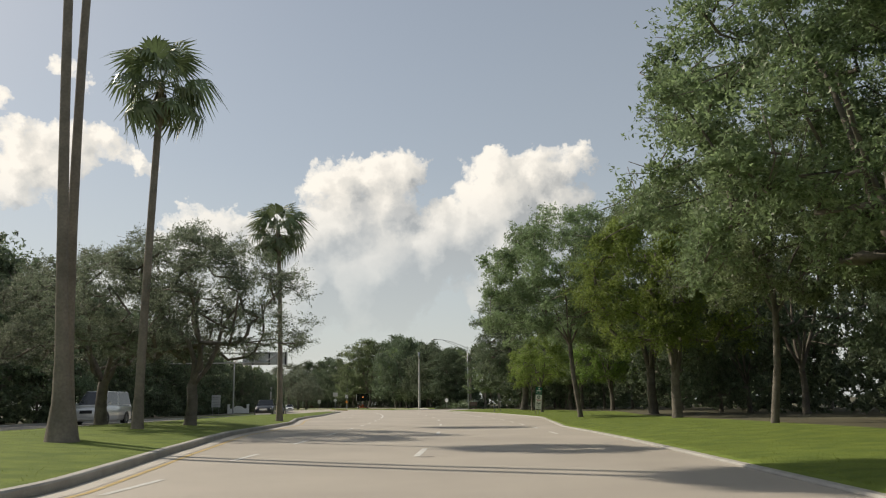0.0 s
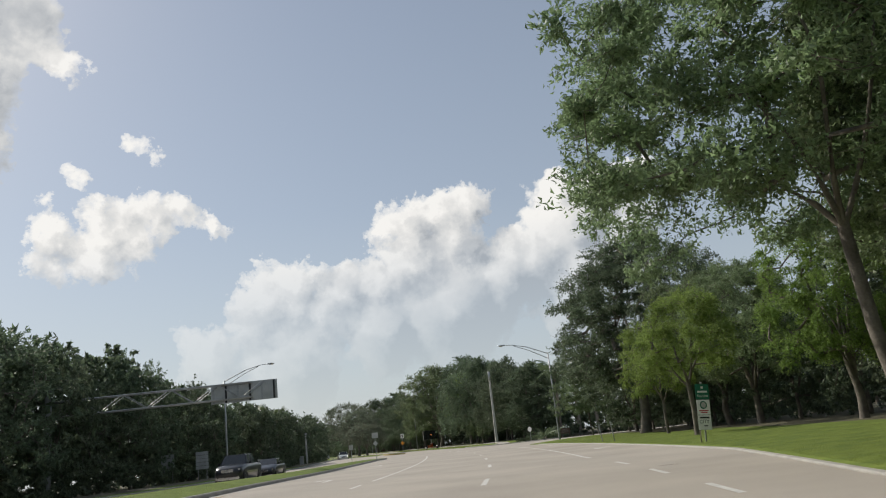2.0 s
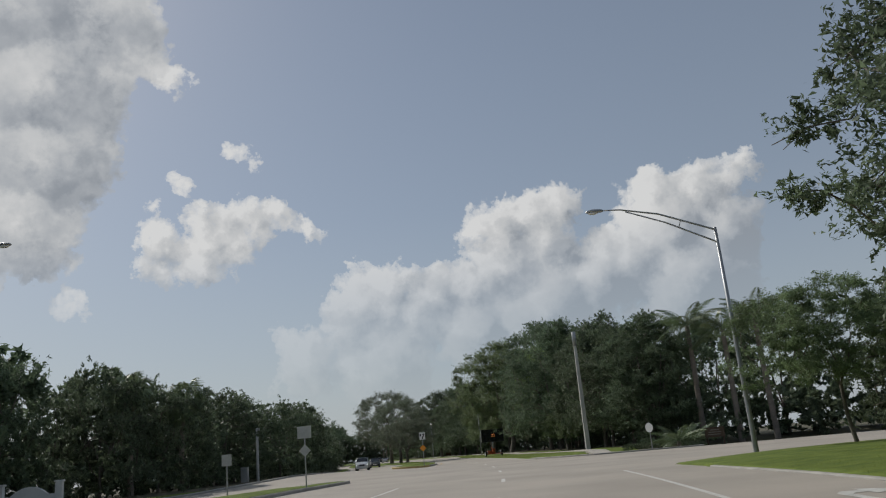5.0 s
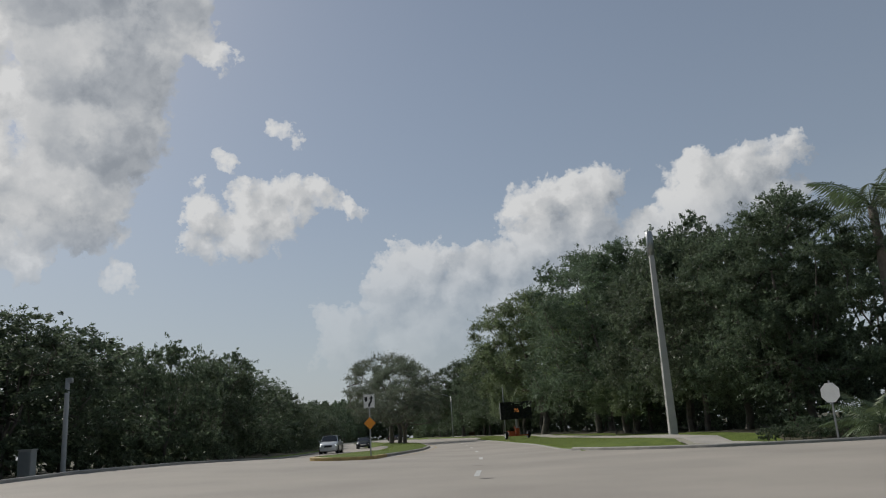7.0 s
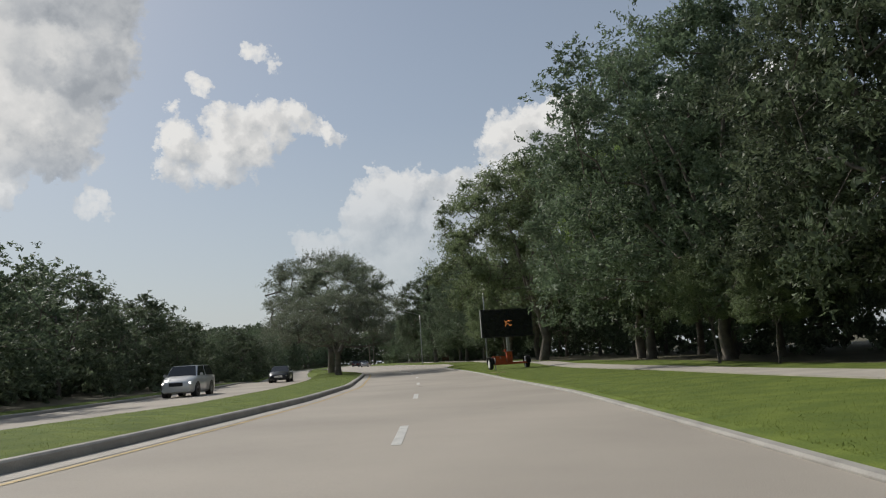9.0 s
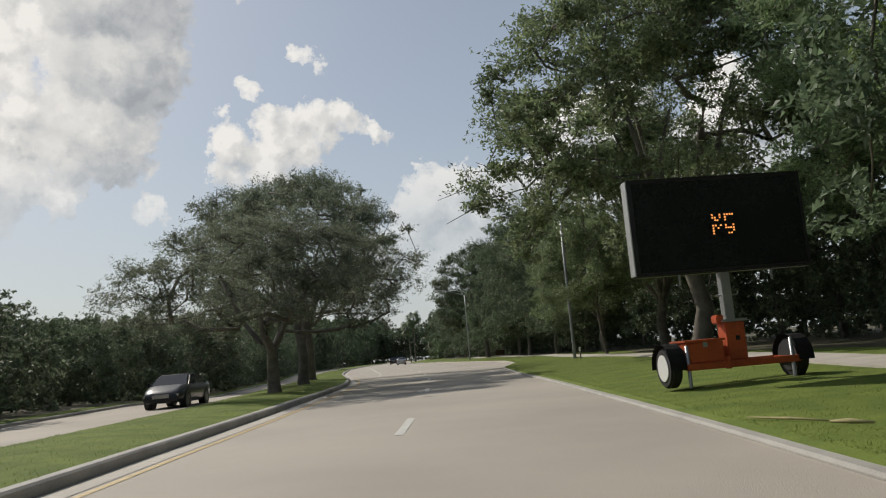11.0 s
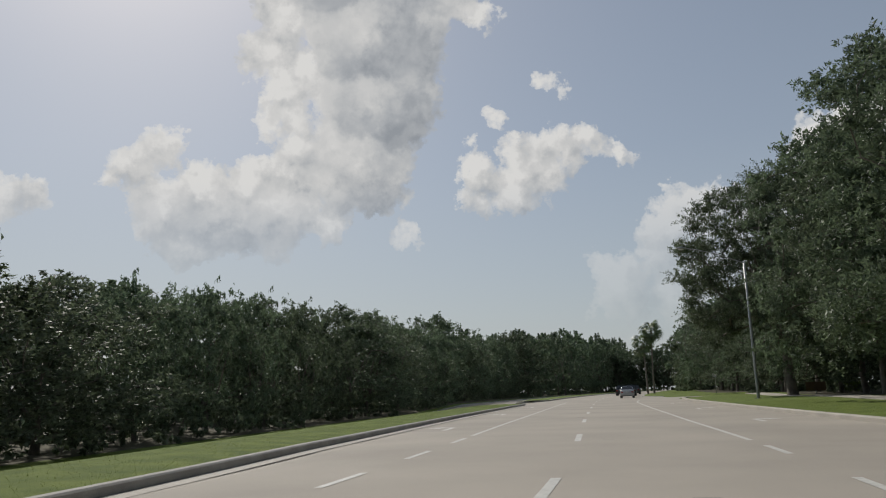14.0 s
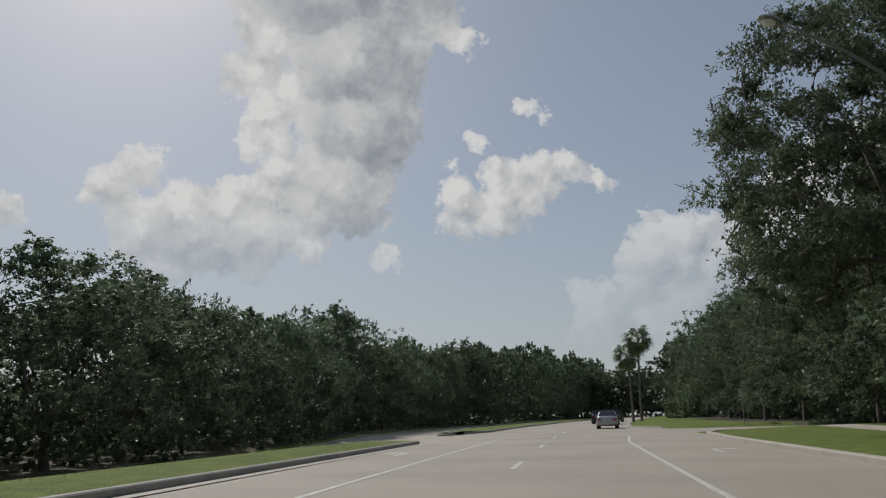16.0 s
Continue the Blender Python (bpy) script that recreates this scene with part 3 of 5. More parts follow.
turn_arrow(76.5, 4.7, 1)
turn_arrow(99.0, 4.8, 1)
turn_arrow(68.5, -8.3, -1)
turn_arrow(95.0, -8.8, -1)
turn_arrow(271.0, 4.4, 1)
turn_arrow(287.0, 4.3, 1)
turn_arrow(303.0, 4.3, 1)
turn_arrow(270.5, -6.0, -1)
turn_arrow(286.5, -6.1, -1)
turn_arrow(304.0, -6.0, -1)
TAR = material("tar_patch", (0.10, 0.095, 0.09), 0.7, 0.3, 8, 0.2, 60, patch=1)
for s, l, a, b in ((17.5, -1.2, 0.16, 0.34), (84, 0.2, 0.10, 0.4), (138.5, -0.6, 0.2, 0.3), (146.0, -0.9, 0.12, 0.3), (186.0, -1.0, 0.12, 0.3), (211.0, -1.3, 0.14, 0.28), (242.5, -1.6, 0.12, 0.3), (278.0, -1.7, 0.12, 0.4), (284.5, -1.0, 0.1, 0.3), (54.5, 3.6, 0.10, 0.5), (281.0, 1.2, 0.035, 0.26), (287.0, 1.5, 0.03, 0.3), (291.5, 0.9, 0.035, 0.24), (276.0, 3.6, 0.03, 0.3), (300.0, 1.8, 0.03, 0.3), (262.5, -0.6, 0.03, 0.22), (252.0, 0.5, 0.03, 0.28), (170.0, 1.0, 0.03, 0.3), (124.0, 0.4, 0.03, 0.34), (30.0, 0.8, 0.03, 0.3)):
    verts = [road(s + 0.6 * a * math.sin(t) * (1 + 0.15 * math.sin(3 * t)), l + 0.6 * b * math.cos(t), surface(s, l) + 0.005) for t in [2 * math.pi * k / 14 for k in range(14)]]
    structure(mesh_object("tar_patch", verts, [tuple(range(14))[::-1]], TAR), "small dark tar patch on the asphalt", "road patch")
# yellow-painted nose of the median
nose_near, nose_far = median_ring(155.4, 316)
kerb_run("yellow_kerb_nose", nose_far[:10][::-1] + nose_near[:10], "yellow-painted kerb at the median's nose", YELLOW_LINE)

SIDE_NEAR = table((150, 9.0), (157, 8.2), (165, 7.9), (180, 7.6), (192, 6.7), (203, 7.2), (234, 9.2), (252, 10.2), (272, 12.5), (322, 12.5))
sidewalk = tagged(new("sidewalk"), "pale concrete sidewalk of square slabs through the grass", "sidewalk", kind="structure")
slab_s = 151.0
while slab_s < 322:
    c = [(slab_s + 0.01, 0.0), (slab_s + 0.01, 1.6), (slab_s + 1.49, 1.6), (slab_s + 1.49, 0.0)]
    zs = [right_height(s, SIDE_NEAR(s) + w - EDGE_R(s)) for s, w in c]
    top = [road(s, SIDE_NEAR(s) + w, max(0.08, z + 0.04)) for (s, w), z in zip(c, zs)]
    low = [p - Vector((0, 0, 0.2)) for p in top]
    mesh_object("slab", top + low, [(0, 1, 2, 3), (4, 7, 6, 5), (0, 4, 5, 1), (1, 5, 6, 2), (2, 6, 7, 3), (3, 7, 4, 0)], SIDEWALK, sidewalk)
    slab_s += 1.5

# ---- trees ----
def tube(verts, faces, pts, radii, sides=6):
    base = len(verts)
    for i, p in enumerate(pts):
        a, b = pts[max(i - 1, 0)], pts[min(i + 1, len(pts) - 1)]
        d = (b - a).normalized()
        u = d.orthogonal().normalized()
        v = d.cross(u)
        for k in range(sides):
            t = 2 * math.pi * k / sides
            verts.append(p + (u * math.cos(t) + v * math.sin(t)) * radii[i])
    for i in range(len(pts) - 1):
        for k in range(sides):
            a, b = base + i * sides + k, base + i * sides + (k + 1) % sides
            faces.append((a, b, b + sides, a + sides))
    faces.append(tuple(base + (len(pts) - 1) * sides + k for k in range(sides)))


def leaf_mesh(name, centres, radii, per, size, mat, rng, flat=0.75, droop=0.0, tuft=(0.15, 0.80, 0.20, 0.42)):
    """Leaves in clumps: every clump is a tuft of sprigs that point outwards, and the leaves sit along the sprigs."""
    sprigs = max(5, per // 16)
    run = max(1, per // sprigs)
    c = np.repeat(np.array(centres, dtype=float), sprigs, axis=0)
    r = np.repeat(np.array(radii, dtype=float), sprigs)[:, None]
    out = rng.normal(size=(len(c), 3))
    out /= np.linalg.norm(out, axis=1)[:, None]
    out[:, 2] = np.where(out[:, 2] < 0, out[:, 2] * 0.6, out[:, 2])
    squash = np.repeat(rng.uniform(0.75, 1.3, (len(centres), 3)), sprigs, axis=0) * np.array((1, 1, flat))
    start = c + out * squash * r * rng.uniform(tuft[0], tuft[1], (len(c), 1))
    way = out * squash + rng.normal(size=(len(c), 3)) * 0.45
    way[:, 2] -= droop * 0.8
    way *= r * rng.uniform(tuft[2], tuft[3], (len(c), 1))
    start, way, r = (np.repeat(v, run, axis=0) for v in (start, way, r))
    n = len(start)
    u = rng.random((n, 1))
    p = start + way * u + rng.normal(size=(n, 3)) * r * 0.075
    p[:, 2:] -= droop * 0.5 * u * u
    a = way / (np.linalg.norm(way, axis=1)[:, None] + 1e-9) * 0.7 + rng.normal(size=(n, 3)) * 0.6
    a /= np.linalg.norm(a, axis=1)[:, None] + 1e-9
    b = np.cross(a, np.array((0.0, 0.0, 1.0)) + rng.normal(size=(n, 3)) * 0.75)
    b /= np.linalg.norm(b, axis=1)[:, None] + 1e-9
    sz = size * (0.6 + 0.8 * rng.random(n))[:, None]
    corners = [p - a * sz * 0.9, p + b * sz * 0.55, p + a * sz * 0.9 - b * sz * 0.35]
    k = len(corners)
    me = bpy.data.meshes.new(name)
    me.vertices.add(n * k)
    me.vertices.foreach_set("co", np.stack(corners, axis=1).astype(np.float32).ravel())
    me.loops.add(n * k)
    me.loops.foreach_set("vertex_index", np.arange(n * k, dtype=np.int32))
    me.polygons.add(n)
    me.polygons.foreach_set("loop_start", np.arange(n, dtype=np.int32) * k)
    me.materials.append(mat)
    me.update(calc_edges=True)
    return me


def tapered_branches(points, parents, radii, verts, faces, sides):
    """Skin over a branching skeleton: every fork's thickest child carries the run on, the others start runs of their own."""
    children = [[] for _ in points]
    for i, par in enumerate(parents):
        if par >= 0:
            children[par].append(i)
    starts = [(0, None)]
    while starts:
        i, base = starts.pop()
        run, thick = ([points[i]], [radii[i]]) if base is None else ([points[base], points[i]], [radii[i], radii[i]])
        while children[i]:
            kids = sorted(children[i], key=lambda c: -radii[c])
            starts += [(c, i) for c in kids[1:]]
            i = kids[0]
            run.append(points[i])
            thick.append(radii[i])
        if len(run) > 1:
            tube(verts, faces, run, thick, sides if thick[0] > 0.10 else max(3, sides - 3) if thick[0] > 0.03 else 3)


def broad_tree(name, seed, height, spread, mat, clumps, per, leaf, label, trunk_h=0.22, trunk_r=0.28, lean=(0, 0), flat=0.75, droop=0.0, low=0.18, clump_r=0.17, forks=5, bark=None, fine=True, tuft=(0.15, 0.80, 0.20, 0.42), heart=0.62, wind=0.10):
    """A broad-crowned tree: a forking trunk, winding limbs that branch out to every clump, and the leaves."""
    rng = np.random.default_rng(seed)
    tree = new(name)
    fork = Vector((lean[0] * 0.4, lean[1] * 0.4, height * trunk_h))
    points = [Vector((0, 0, -0.4)), Vector((0, 0, 0.15)), fork * 0.5 + Vector((rng.normal() * 0.08, rng.normal() * 0.08, 0.1)), fork]
    parents = [-1, 0, 1, 2]
    centres, radii = [], []
    zc, rz = height * (0.5 + low / 2), height * (0.5 - low / 2)
    for i in range(clumps):
        az, u = rng.random() * 2 * math.pi, rng.random() * 1.75 - 0.75
        shell = heart + (1 - heart) * rng.random() ** 0.6
        k = math.sqrt(max(0.02, 1 - u * u)) if u > 0 else 1.0 - 0.25 * u * u
        bulge = 1 + 0.28 * math.sin(az * 2 + seed) + 0.18 * math.sin(az * 5 + seed * 1.7)
        q = Vector((math.cos(az) * k * shell * spread * bulge + lean[0], math.sin(az) * k * shell * spread * bulge + lean[1], zc + u * rz * (0.75 + 0.25 * shell) * (1 + 0.10 * math.sin(az * 3 + seed))))
        centres.append(q)
        radii.append(spread * clump_r * (0.65 + 0.7 * rng.random()))

    def grow(base, goal, steps, bow, swing=1.0):
        a = points[base]
        d = (goal - a).length
        off = Vector((rng.normal() * swing, rng.normal() * swing, rng.normal() * 0.4 * swing + bow)) * wind * d
        sway = Vector((rng.normal(), rng.normal(), rng.normal())) * wind * 0.5 * d * swing
        for j in range(1, steps + 1):
            t = j / steps
            points.append(a.lerp(goal, t) + off * math.sin(math.pi * t) + sway * math.sin(2 * math.pi * t))
            parents.append(base)
            base = len(points) - 1

    for k in range(forks):
        az = 2 * math.pi * (k + 0.5 * rng.random()) / forks
        reach = spread * (0.28 + 0.22 * rng.random())
        grow(3, Vector((math.cos(az) * reach + lean[0], math.sin(az) * reach + lean[1], height * (0.54 + 0.22 * rng.random()))), 5, 0.15, 0.35)
    for q in sorted(centres, key=lambda c: (c - fork).length):
        pool = np.array([tuple(v) for v in points[3:]])
        gap = np.linalg.norm(pool - np.array(tuple(q)), axis=1) + 0.45 * np.maximum(0.0, pool[:, 2] - q.z) + 0.8 * (pool[:, 2] < fork.z + 0.10 * height)
        base = 3 + int(np.argmin(gap))
        d = (q - points[base]).length
        grow(base, q, max(1, min(4 if fine else 2, int(d / 0.7))), 0.35)
        tip = len(points) - 1
        for j in range(2 if fine else 0):
            points.append(q + Vector((rng.normal(), rng.normal(), rng.normal() * 0.6)) * spread * clump_r * 0.55)
            parents.append(tip)
    load = np.ones(len(points))
    for i in range(len(points) - 1, 0, -1):
        load[parents[i]] += load[i]
    thick = [max(0.006, trunk_r * 0.88 * (w / load[3]) ** 0.47) for w in load]
    for i in range(5 * forks):                         # the main limbs stay stout
        thick[4 + i] = max(thick[4 + i], trunk_r * (0.46 - 0.07 * (i % 5)))
    thick[:4] = [trunk_r * 1.7, trunk_r * 1.15, trunk_r * 0.97, trunk_r * 0.9]
    verts, faces = [], []
    tapered_branches(points, parents, thick, verts, faces, 9 if fine else 6)
    mesh_object("trunk", verts, faces, bark or BARK, tree, True)
    crown = new("crown", leaf_mesh("crown", [tuple(c) for c in centres], radii, per, leaf, mat, rng, flat, droop, tuft))
    crown.parent = tree
    return tagged(tree, label, "tree")


def ground_z(s, l):
    if l > EDGE_R(s):
        return max(0.0, right_height(s, l - EDGE_R(s)))
    if l > EDGE_L(s):
        return surface(s, l)
    if l > MEDIAN_FAR(s):
        return mound(s, l)
    if l > FAR_L(s):
        return surface(s, l)
    return 0.22 - DROP(s)


PLACED = {}


def plant(proto, s, l, turn=0.0, k=1.0, kz=None, group=""):
    """Set a tree of a kind at road coordinates: the kind itself first, then copies of it."""
    p = road(s, l, ground_z(s, l) - 0.02)
    m = Matrix.Translation(p) @ Matrix.Rotation(radians(turn), 4, "Z") @ Matrix.Diagonal((k, k, kz or k, 1))
    if proto.name in PLACED:
        ob = copy_thing(proto, m)
    else:
        PLACED[proto.name] = True
        proto.matrix_basis = m
        ob = proto
    if group:
        tagged(ob, group=group)
    return ob


rnd = random.Random(7)
# the kinds of tree
OPEN = (0.15, 0.75, 0.28, 0.58)
DENSE = (0.10, 0.95, 0.16, 0.34)
OAK_A = broad_tree("oak_tree", 3, 13.0, 5.4, OAK_LEAF, 250, 620, 0.08, "live oak with a dense glossy dark green crown over the verge", 0.2, 0.27, low=0.18, clump_r=0.17, heart=0.45)
OAK_B = broad_tree("slender_oak_tree", 11, 11.5, 4.6, OAK_LEAF, 200, 620, 0.07, "slender live oak with a leaning trunk beside the road", 0.34, 0.13, (-0.8, 0.5), low=0.28, clump_r=0.17, heart=0.4)
OAK_C = broad_tree("spreading_oak_tree", 17, 15.0, 6.6, DARK_LEAF, 320, 620, 0.088, "great spreading live oak with a ragged dark crown", 0.18, 0.36, (0.6, 0.0), low=0.14, clump_r=0.15, forks=6, heart=0.4)
LIME_A = broad_tree("cypress_tree", 21, 13.0, 3.6, LIME_LEAF, 190, 560, 0.075, "bald cypress with feathery bright green foliage", 0.16, 0.26, droop=0.55, low=0.2, clump_r=0.22, tuft=OPEN)
LIME_B = broad_tree("young_cypress_tree", 23, 8.6, 3.4, LIME_LEAF, 100, 560, 0.066, "young cypress with yellow-green feathery leaves behind the sign", 0.34, 0.15, droop=0.45, low=0.38, clump_r=0.2, tuft=OPEN)
MED_A = broad_tree("median_oak_tree", 31, 9.0, 5.2, GREY_LEAF, 240, 440, 0.053, "open-crowned oak with grey-green leaves on the median", 0.24, 0.25, low=0.27, clump_r=0.135, tuft=OPEN, wind=0.17)
MED_B = broad_tree("forked_oak_tree", 37, 9.3, 5.0, GREY_LEAF, 240, 440, 0.053, "forked oak with a thin grey-green crown on the median", 0.2, 0.24, low=0.27, clump_r=0.135, forks=4, tuft=OPEN, wind=0.17)
WOOD_A = broad_tree("woodland_tree", 41, 13.0, 5.5, DARK_LEAF, 130, 180, 0.165, "dark green broadleaved tree at the edge of the woods", 0.18, 0.22, low=0.0, clump_r=0.25, fine=False, tuft=DENSE, heart=0.4)
WOOD_B = broad_tree("rounded_woodland_tree", 43, 12.0, 5.0, DARK_LEAF, 120, 180, 0.16, "rounded dark tree in a dense roadside wood", 0.18, 0.20, low=0.0, clump_r=0.25, fine=False, tuft=DENSE, heart=0.4)
WOOD_C = broad_tree("thicket_tree", 47, 8.0, 4.6, DARK_LEAF, 120, 190, 0.135, "low spreading dark tree in a roadside thicket", 0.14, 0.16, low=-0.04, clump_r=0.25, fine=False, tuft=DENSE, heart=0.4)
WOOD_D = broad_tree("leafy_edge_tree", 49, 15.0, 5.6, DARK_LEAF, 200, 430, 0.11, "tall leafy oak at the edge of the roadside wood", 0.14, 0.24, low=0.03, clump_r=0.2, fine=False, tuft=DENSE, heart=0.4)
FAR_A = broad_tree("distant_tree", 53, 13.0, 6.0, DARK_LEAF, 76, 54, 0.45, "distant dark tree behind the roadside woods", 0.16, 0.22, low=-0.02, clump_r=0.25, fine=False, tuft=DENSE, heart=0.4)

# the verge
plant(OAK_A, 19.5, 11.3, 40, 1.1)
plant(OAK_B, 27.5, 10.4, 200, 0.95)
plant(OAK_A, 8.0, 13.0, 100, 1.0)
plant(LIME_A, 39.5, 10.6, 0, 0.92)
plant(OAK_B, 50.0, 7.7, 30, 1.22)
plant(OAK_A, 52.0, 13.0, 300, 1.0)
plant(LIME_A, 66.0, 14.0, 200, 0.72)
plant(LIME_B, 74.4, 9.6, 0, 0.84)
plant(LIME_B, 84.0, 10.6, 140, 0.8)
plant(OAK_A, 80.0, 15.0, 310, 0.66)
plant(OAK_C, 97.0, 12.4, 20, 1.14, 1.04)
plant(OAK_A, 88.0, 16.0, 250, 0.76)
plant(WOOD_B, 106.0, 14.0, 70, 0.75)
plant(OAK_B, 117.0, 12.4, 80, 0.62, 0.58)
# median
plant(MED_B, 32.5, -11.6, 0, 0.95, 0.85)
plant(MED_A, 35.5, -16.6, 90, 1.0, 0.85)
plant(MED_A, 219.8, -7.5, 10, 0.95, 0.88)
plant(MED_B, 230.5, -8.0, 60, 1.22, 1.36)
plant(MED_A, 241.0, -8.9, 200, 1.34, 1.7)
plant(OAK_A, 236.0, 13.5, 200, 1.0)
# further along
plant(OAK_A, 225.0, 11.4, 75, 1.42, 1.32)
plant(OAK_B, 241.5, 11.2, 50, 0.85)
plant(OAK_A, 212.0, 17.0, 160, 1.25)
plant(LIME_A, 203.8, 13.6, 60, 1.2)
plant(OAK_B, 184.0, 11.0, 20, 0.42)
plant(OAK_B, 180.0, 11.6, 140, 0.36)
plant(WOOD_D, 176.0, 14.8, 60, 1.0, 0.92)
plant(WOOD_D, 187.0, 12.6, 130, 1.15, 1.16)
plant(WOOD_D, 198.0, 12.4, 220, 1.2, 1.28)
plant(WOOD_D, 167.0, 15.6, 300, 0.95, 0.86)
plant(WOOD_D, 159.5, 16.2, 80, 0.85, 0.86)
plant(OAK_A, 253.5, 14.6, 215, 0.8)
plant(WOOD_D, 262.0, 15.6, 20, 1.0, 0.98)
plant(WOOD_D, 272.0, 15.4, 110, 1.1, 1.14)
plant(WOOD_D, 283.0, 14.8, 250, 1.15, 1.26)
plant(WOOD_D, 294.0, 16.0, 40, 1.05, 1.2)
plant(OAK_C, 307.0, 13.6, 130, 0.9, 1.12)
WOOD_K = table((-40, 1.1), (60, 1.05), (100, 0.82), (115, 0.82), (150, 0.84), (172, 1.05), (200, 1.2), (250, 0.98), (265, 1.0), (310, 1.15), (400, 1.15), (600, 1.2))
WOOD_L = table((-40, 18), (115, 17), (150, 17.0), (170, 14.5), (190, 14.0), (205, 18.5), (240, 19), (265, 17.5), (400, 16.5), (600, 16.5))
for s in range(-24, 410, 7):                       # roadside woods
    if not 112 < s < 152:
        plant(rnd.choice((WOOD_A, WOOD_B)), s + rnd.uniform(-2, 2), WOOD_L(s) + rnd.uniform(-1.0, 2.0), rnd.uniform(0, 360), (0.85 if s < 200 else 0.98) * WOOD_K(s), WOOD_K(s) * rnd.uniform(0.88, 1.08), group="woods beside the road")
for s in range(-30, 600, 12):
    if not 114 < s < 152:
        plant(FAR_A, s + rnd.uniform(-3, 3), 28 + rnd.uniform(-1.5, 3), rnd.uniform(0, 360), WOOD_K(s) * rnd.uniform(0.8, 0.95), group="woods beside the road")
    if s > 405:
        plant(FAR_A, s + rnd.uniform(-3, 3), 15 + rnd.uniform(-1.5, 2), rnd.uniform(0, 360), rnd.uniform(1.0, 1.2), group="woods beside the road")
for s, l in ((119, 17.0), (121, 22.0), (122.5, 30.0), (124, 40.0), (99, 17.5), (105, 19.0), (111, 20.5), (116, 23.5), (108, 26.0), (116, 31.0), (118, 40.0)):      # the wood's corner by the side street
    plant(WOOD_C if l < 20 else WOOD_B, s, l, rnd.uniform(0, 360), rnd.uniform(0.8, 0.9), 0.85, group="woods beside the road")
for k in range(8):                                 # trees closing the end of the side street
    plant(FAR_A, 114 + 5.5 * k, 58 + rnd.uniform(0, 6), rnd.uniform(0, 360), rnd.uniform(0.9, 1.2), group="woods beside the road")
LEFT_H = table((-40, 13.0), (60, 13.0), (111, 13.4), (135, 10.2), (150, 9.2), (160, 8.0), (168, 9.3), (184, 9.2), (202, 8.6), (221, 7.2), (231, 5.9), (245, 7.4), (264, 7.2), (272, 7.4), (281, 9.8), (300, 10.4), (311, 9.8), (320, 10.8), (339, 11.6), (356, 12.0), (381, 12.2), (410, 14.5), (480, 18.5), (600, 22.0))
SET_BACK = table((55, 0), (75, 4.5), (128, 4.5), (140, 1.0), (148, 3.2), (163, 3.2), (169, 0), (245, 0), (260, -1.5), (330, -1.5), (345, 0))
for s in range(-24, 410, 7):                       # woods beyond the opposite carriageway
    h = LEFT_H(s) * rnd.uniform(0.92, 1.06)
    kind, tall = rnd.choice(((WOOD_C, 8.0), (WOOD_C, 8.0), (WOOD_B, 12.0), (WOOD_A, 13.0)))
    plant(kind, s + rnd.uniform(-1, 1), FAR_L(s) - SET_BACK(s) - 5.4 + rnd.uniform(-1.2, 1.0), rnd.uniform(0, 360), 0.50 + 0.42 * h / 9.0, h / tall, group="woods across the road")
for s in range(-30, 600, 11):
    h = LEFT_H(s) * rnd.uniform(0.85, 1.0)
    plant(FAR_A, s + rnd.uniform(-3, 3), FAR_L(s) - 13 + rnd.uniform(-1.5, 1.5), rnd.uniform(0, 360), 0.8, h / 13.0, group="woods across the road")
    if 90 < s < 350:
        plant(FAR_A, s + 5.5 + rnd.uniform(-2, 2), FAR_L(s) - 17 + rnd.uniform(-1.5, 1.5), rnd.uniform(0, 360), 0.85, h / 13.0, group="woods across the road")
    if s > 405:
        plant(FAR_A, s + rnd.uniform(-3, 3), FAR_L(s) - 4 + rnd.uniform(-1.5, 1.5), rnd.uniform(0, 360), 0.8, h / 13.0, group="woods across the road")
for k in range(38):                                # the far bend closed by trees
    plant(FAR_A, 540 + 14 * (k % 2) + rnd.uniform(0, 6), -50 + 2.8 * k, rnd.uniform(0, 360), rnd.uniform(1.0, 1.3), group="far trees")


# Every clump takes the leaf colour that is lightened in place of haze.
def undergrowth(name, label, where, count, seed, per=90, size=0.15, top=2.2):
    rng = np.random.default_rng(seed)
    cs, rs = [], []
    while len(cs) < count:
        q = where(rng)
        if q is None:
            continue
        s, l = q
        z = rng.random() ** 1.4 * top
        cs.append(tuple(road(s, l, ground_z(s, l) + 0.2 + z)))
        rs.append(0.5 + 0.6 * rng.random())
    ob = new(name, leaf_mesh(name, cs, rs, per, size, HAZE_LIFTED_LEAF, rng))
    return tagged(ob, label, "undergrowth", kind="stuff")


def right_thicket(rng):
    s = rng.uniform(-20, 410)
    return None if 121 < s < 152 else (s, WOOD_L(s) + rng.uniform(0.5, 5.5) + max(0.0, s - 112) * 0.8 * (s < 122))


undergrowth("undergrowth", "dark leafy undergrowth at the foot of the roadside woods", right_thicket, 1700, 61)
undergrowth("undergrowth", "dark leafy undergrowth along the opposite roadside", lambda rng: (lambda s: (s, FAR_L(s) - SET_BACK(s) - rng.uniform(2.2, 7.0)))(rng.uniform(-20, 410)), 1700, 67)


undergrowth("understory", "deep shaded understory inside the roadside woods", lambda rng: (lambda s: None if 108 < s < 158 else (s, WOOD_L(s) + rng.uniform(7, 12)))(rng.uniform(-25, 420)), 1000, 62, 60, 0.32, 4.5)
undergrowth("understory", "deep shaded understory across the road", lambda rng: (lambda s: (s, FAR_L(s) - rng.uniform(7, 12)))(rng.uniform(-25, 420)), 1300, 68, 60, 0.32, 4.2)


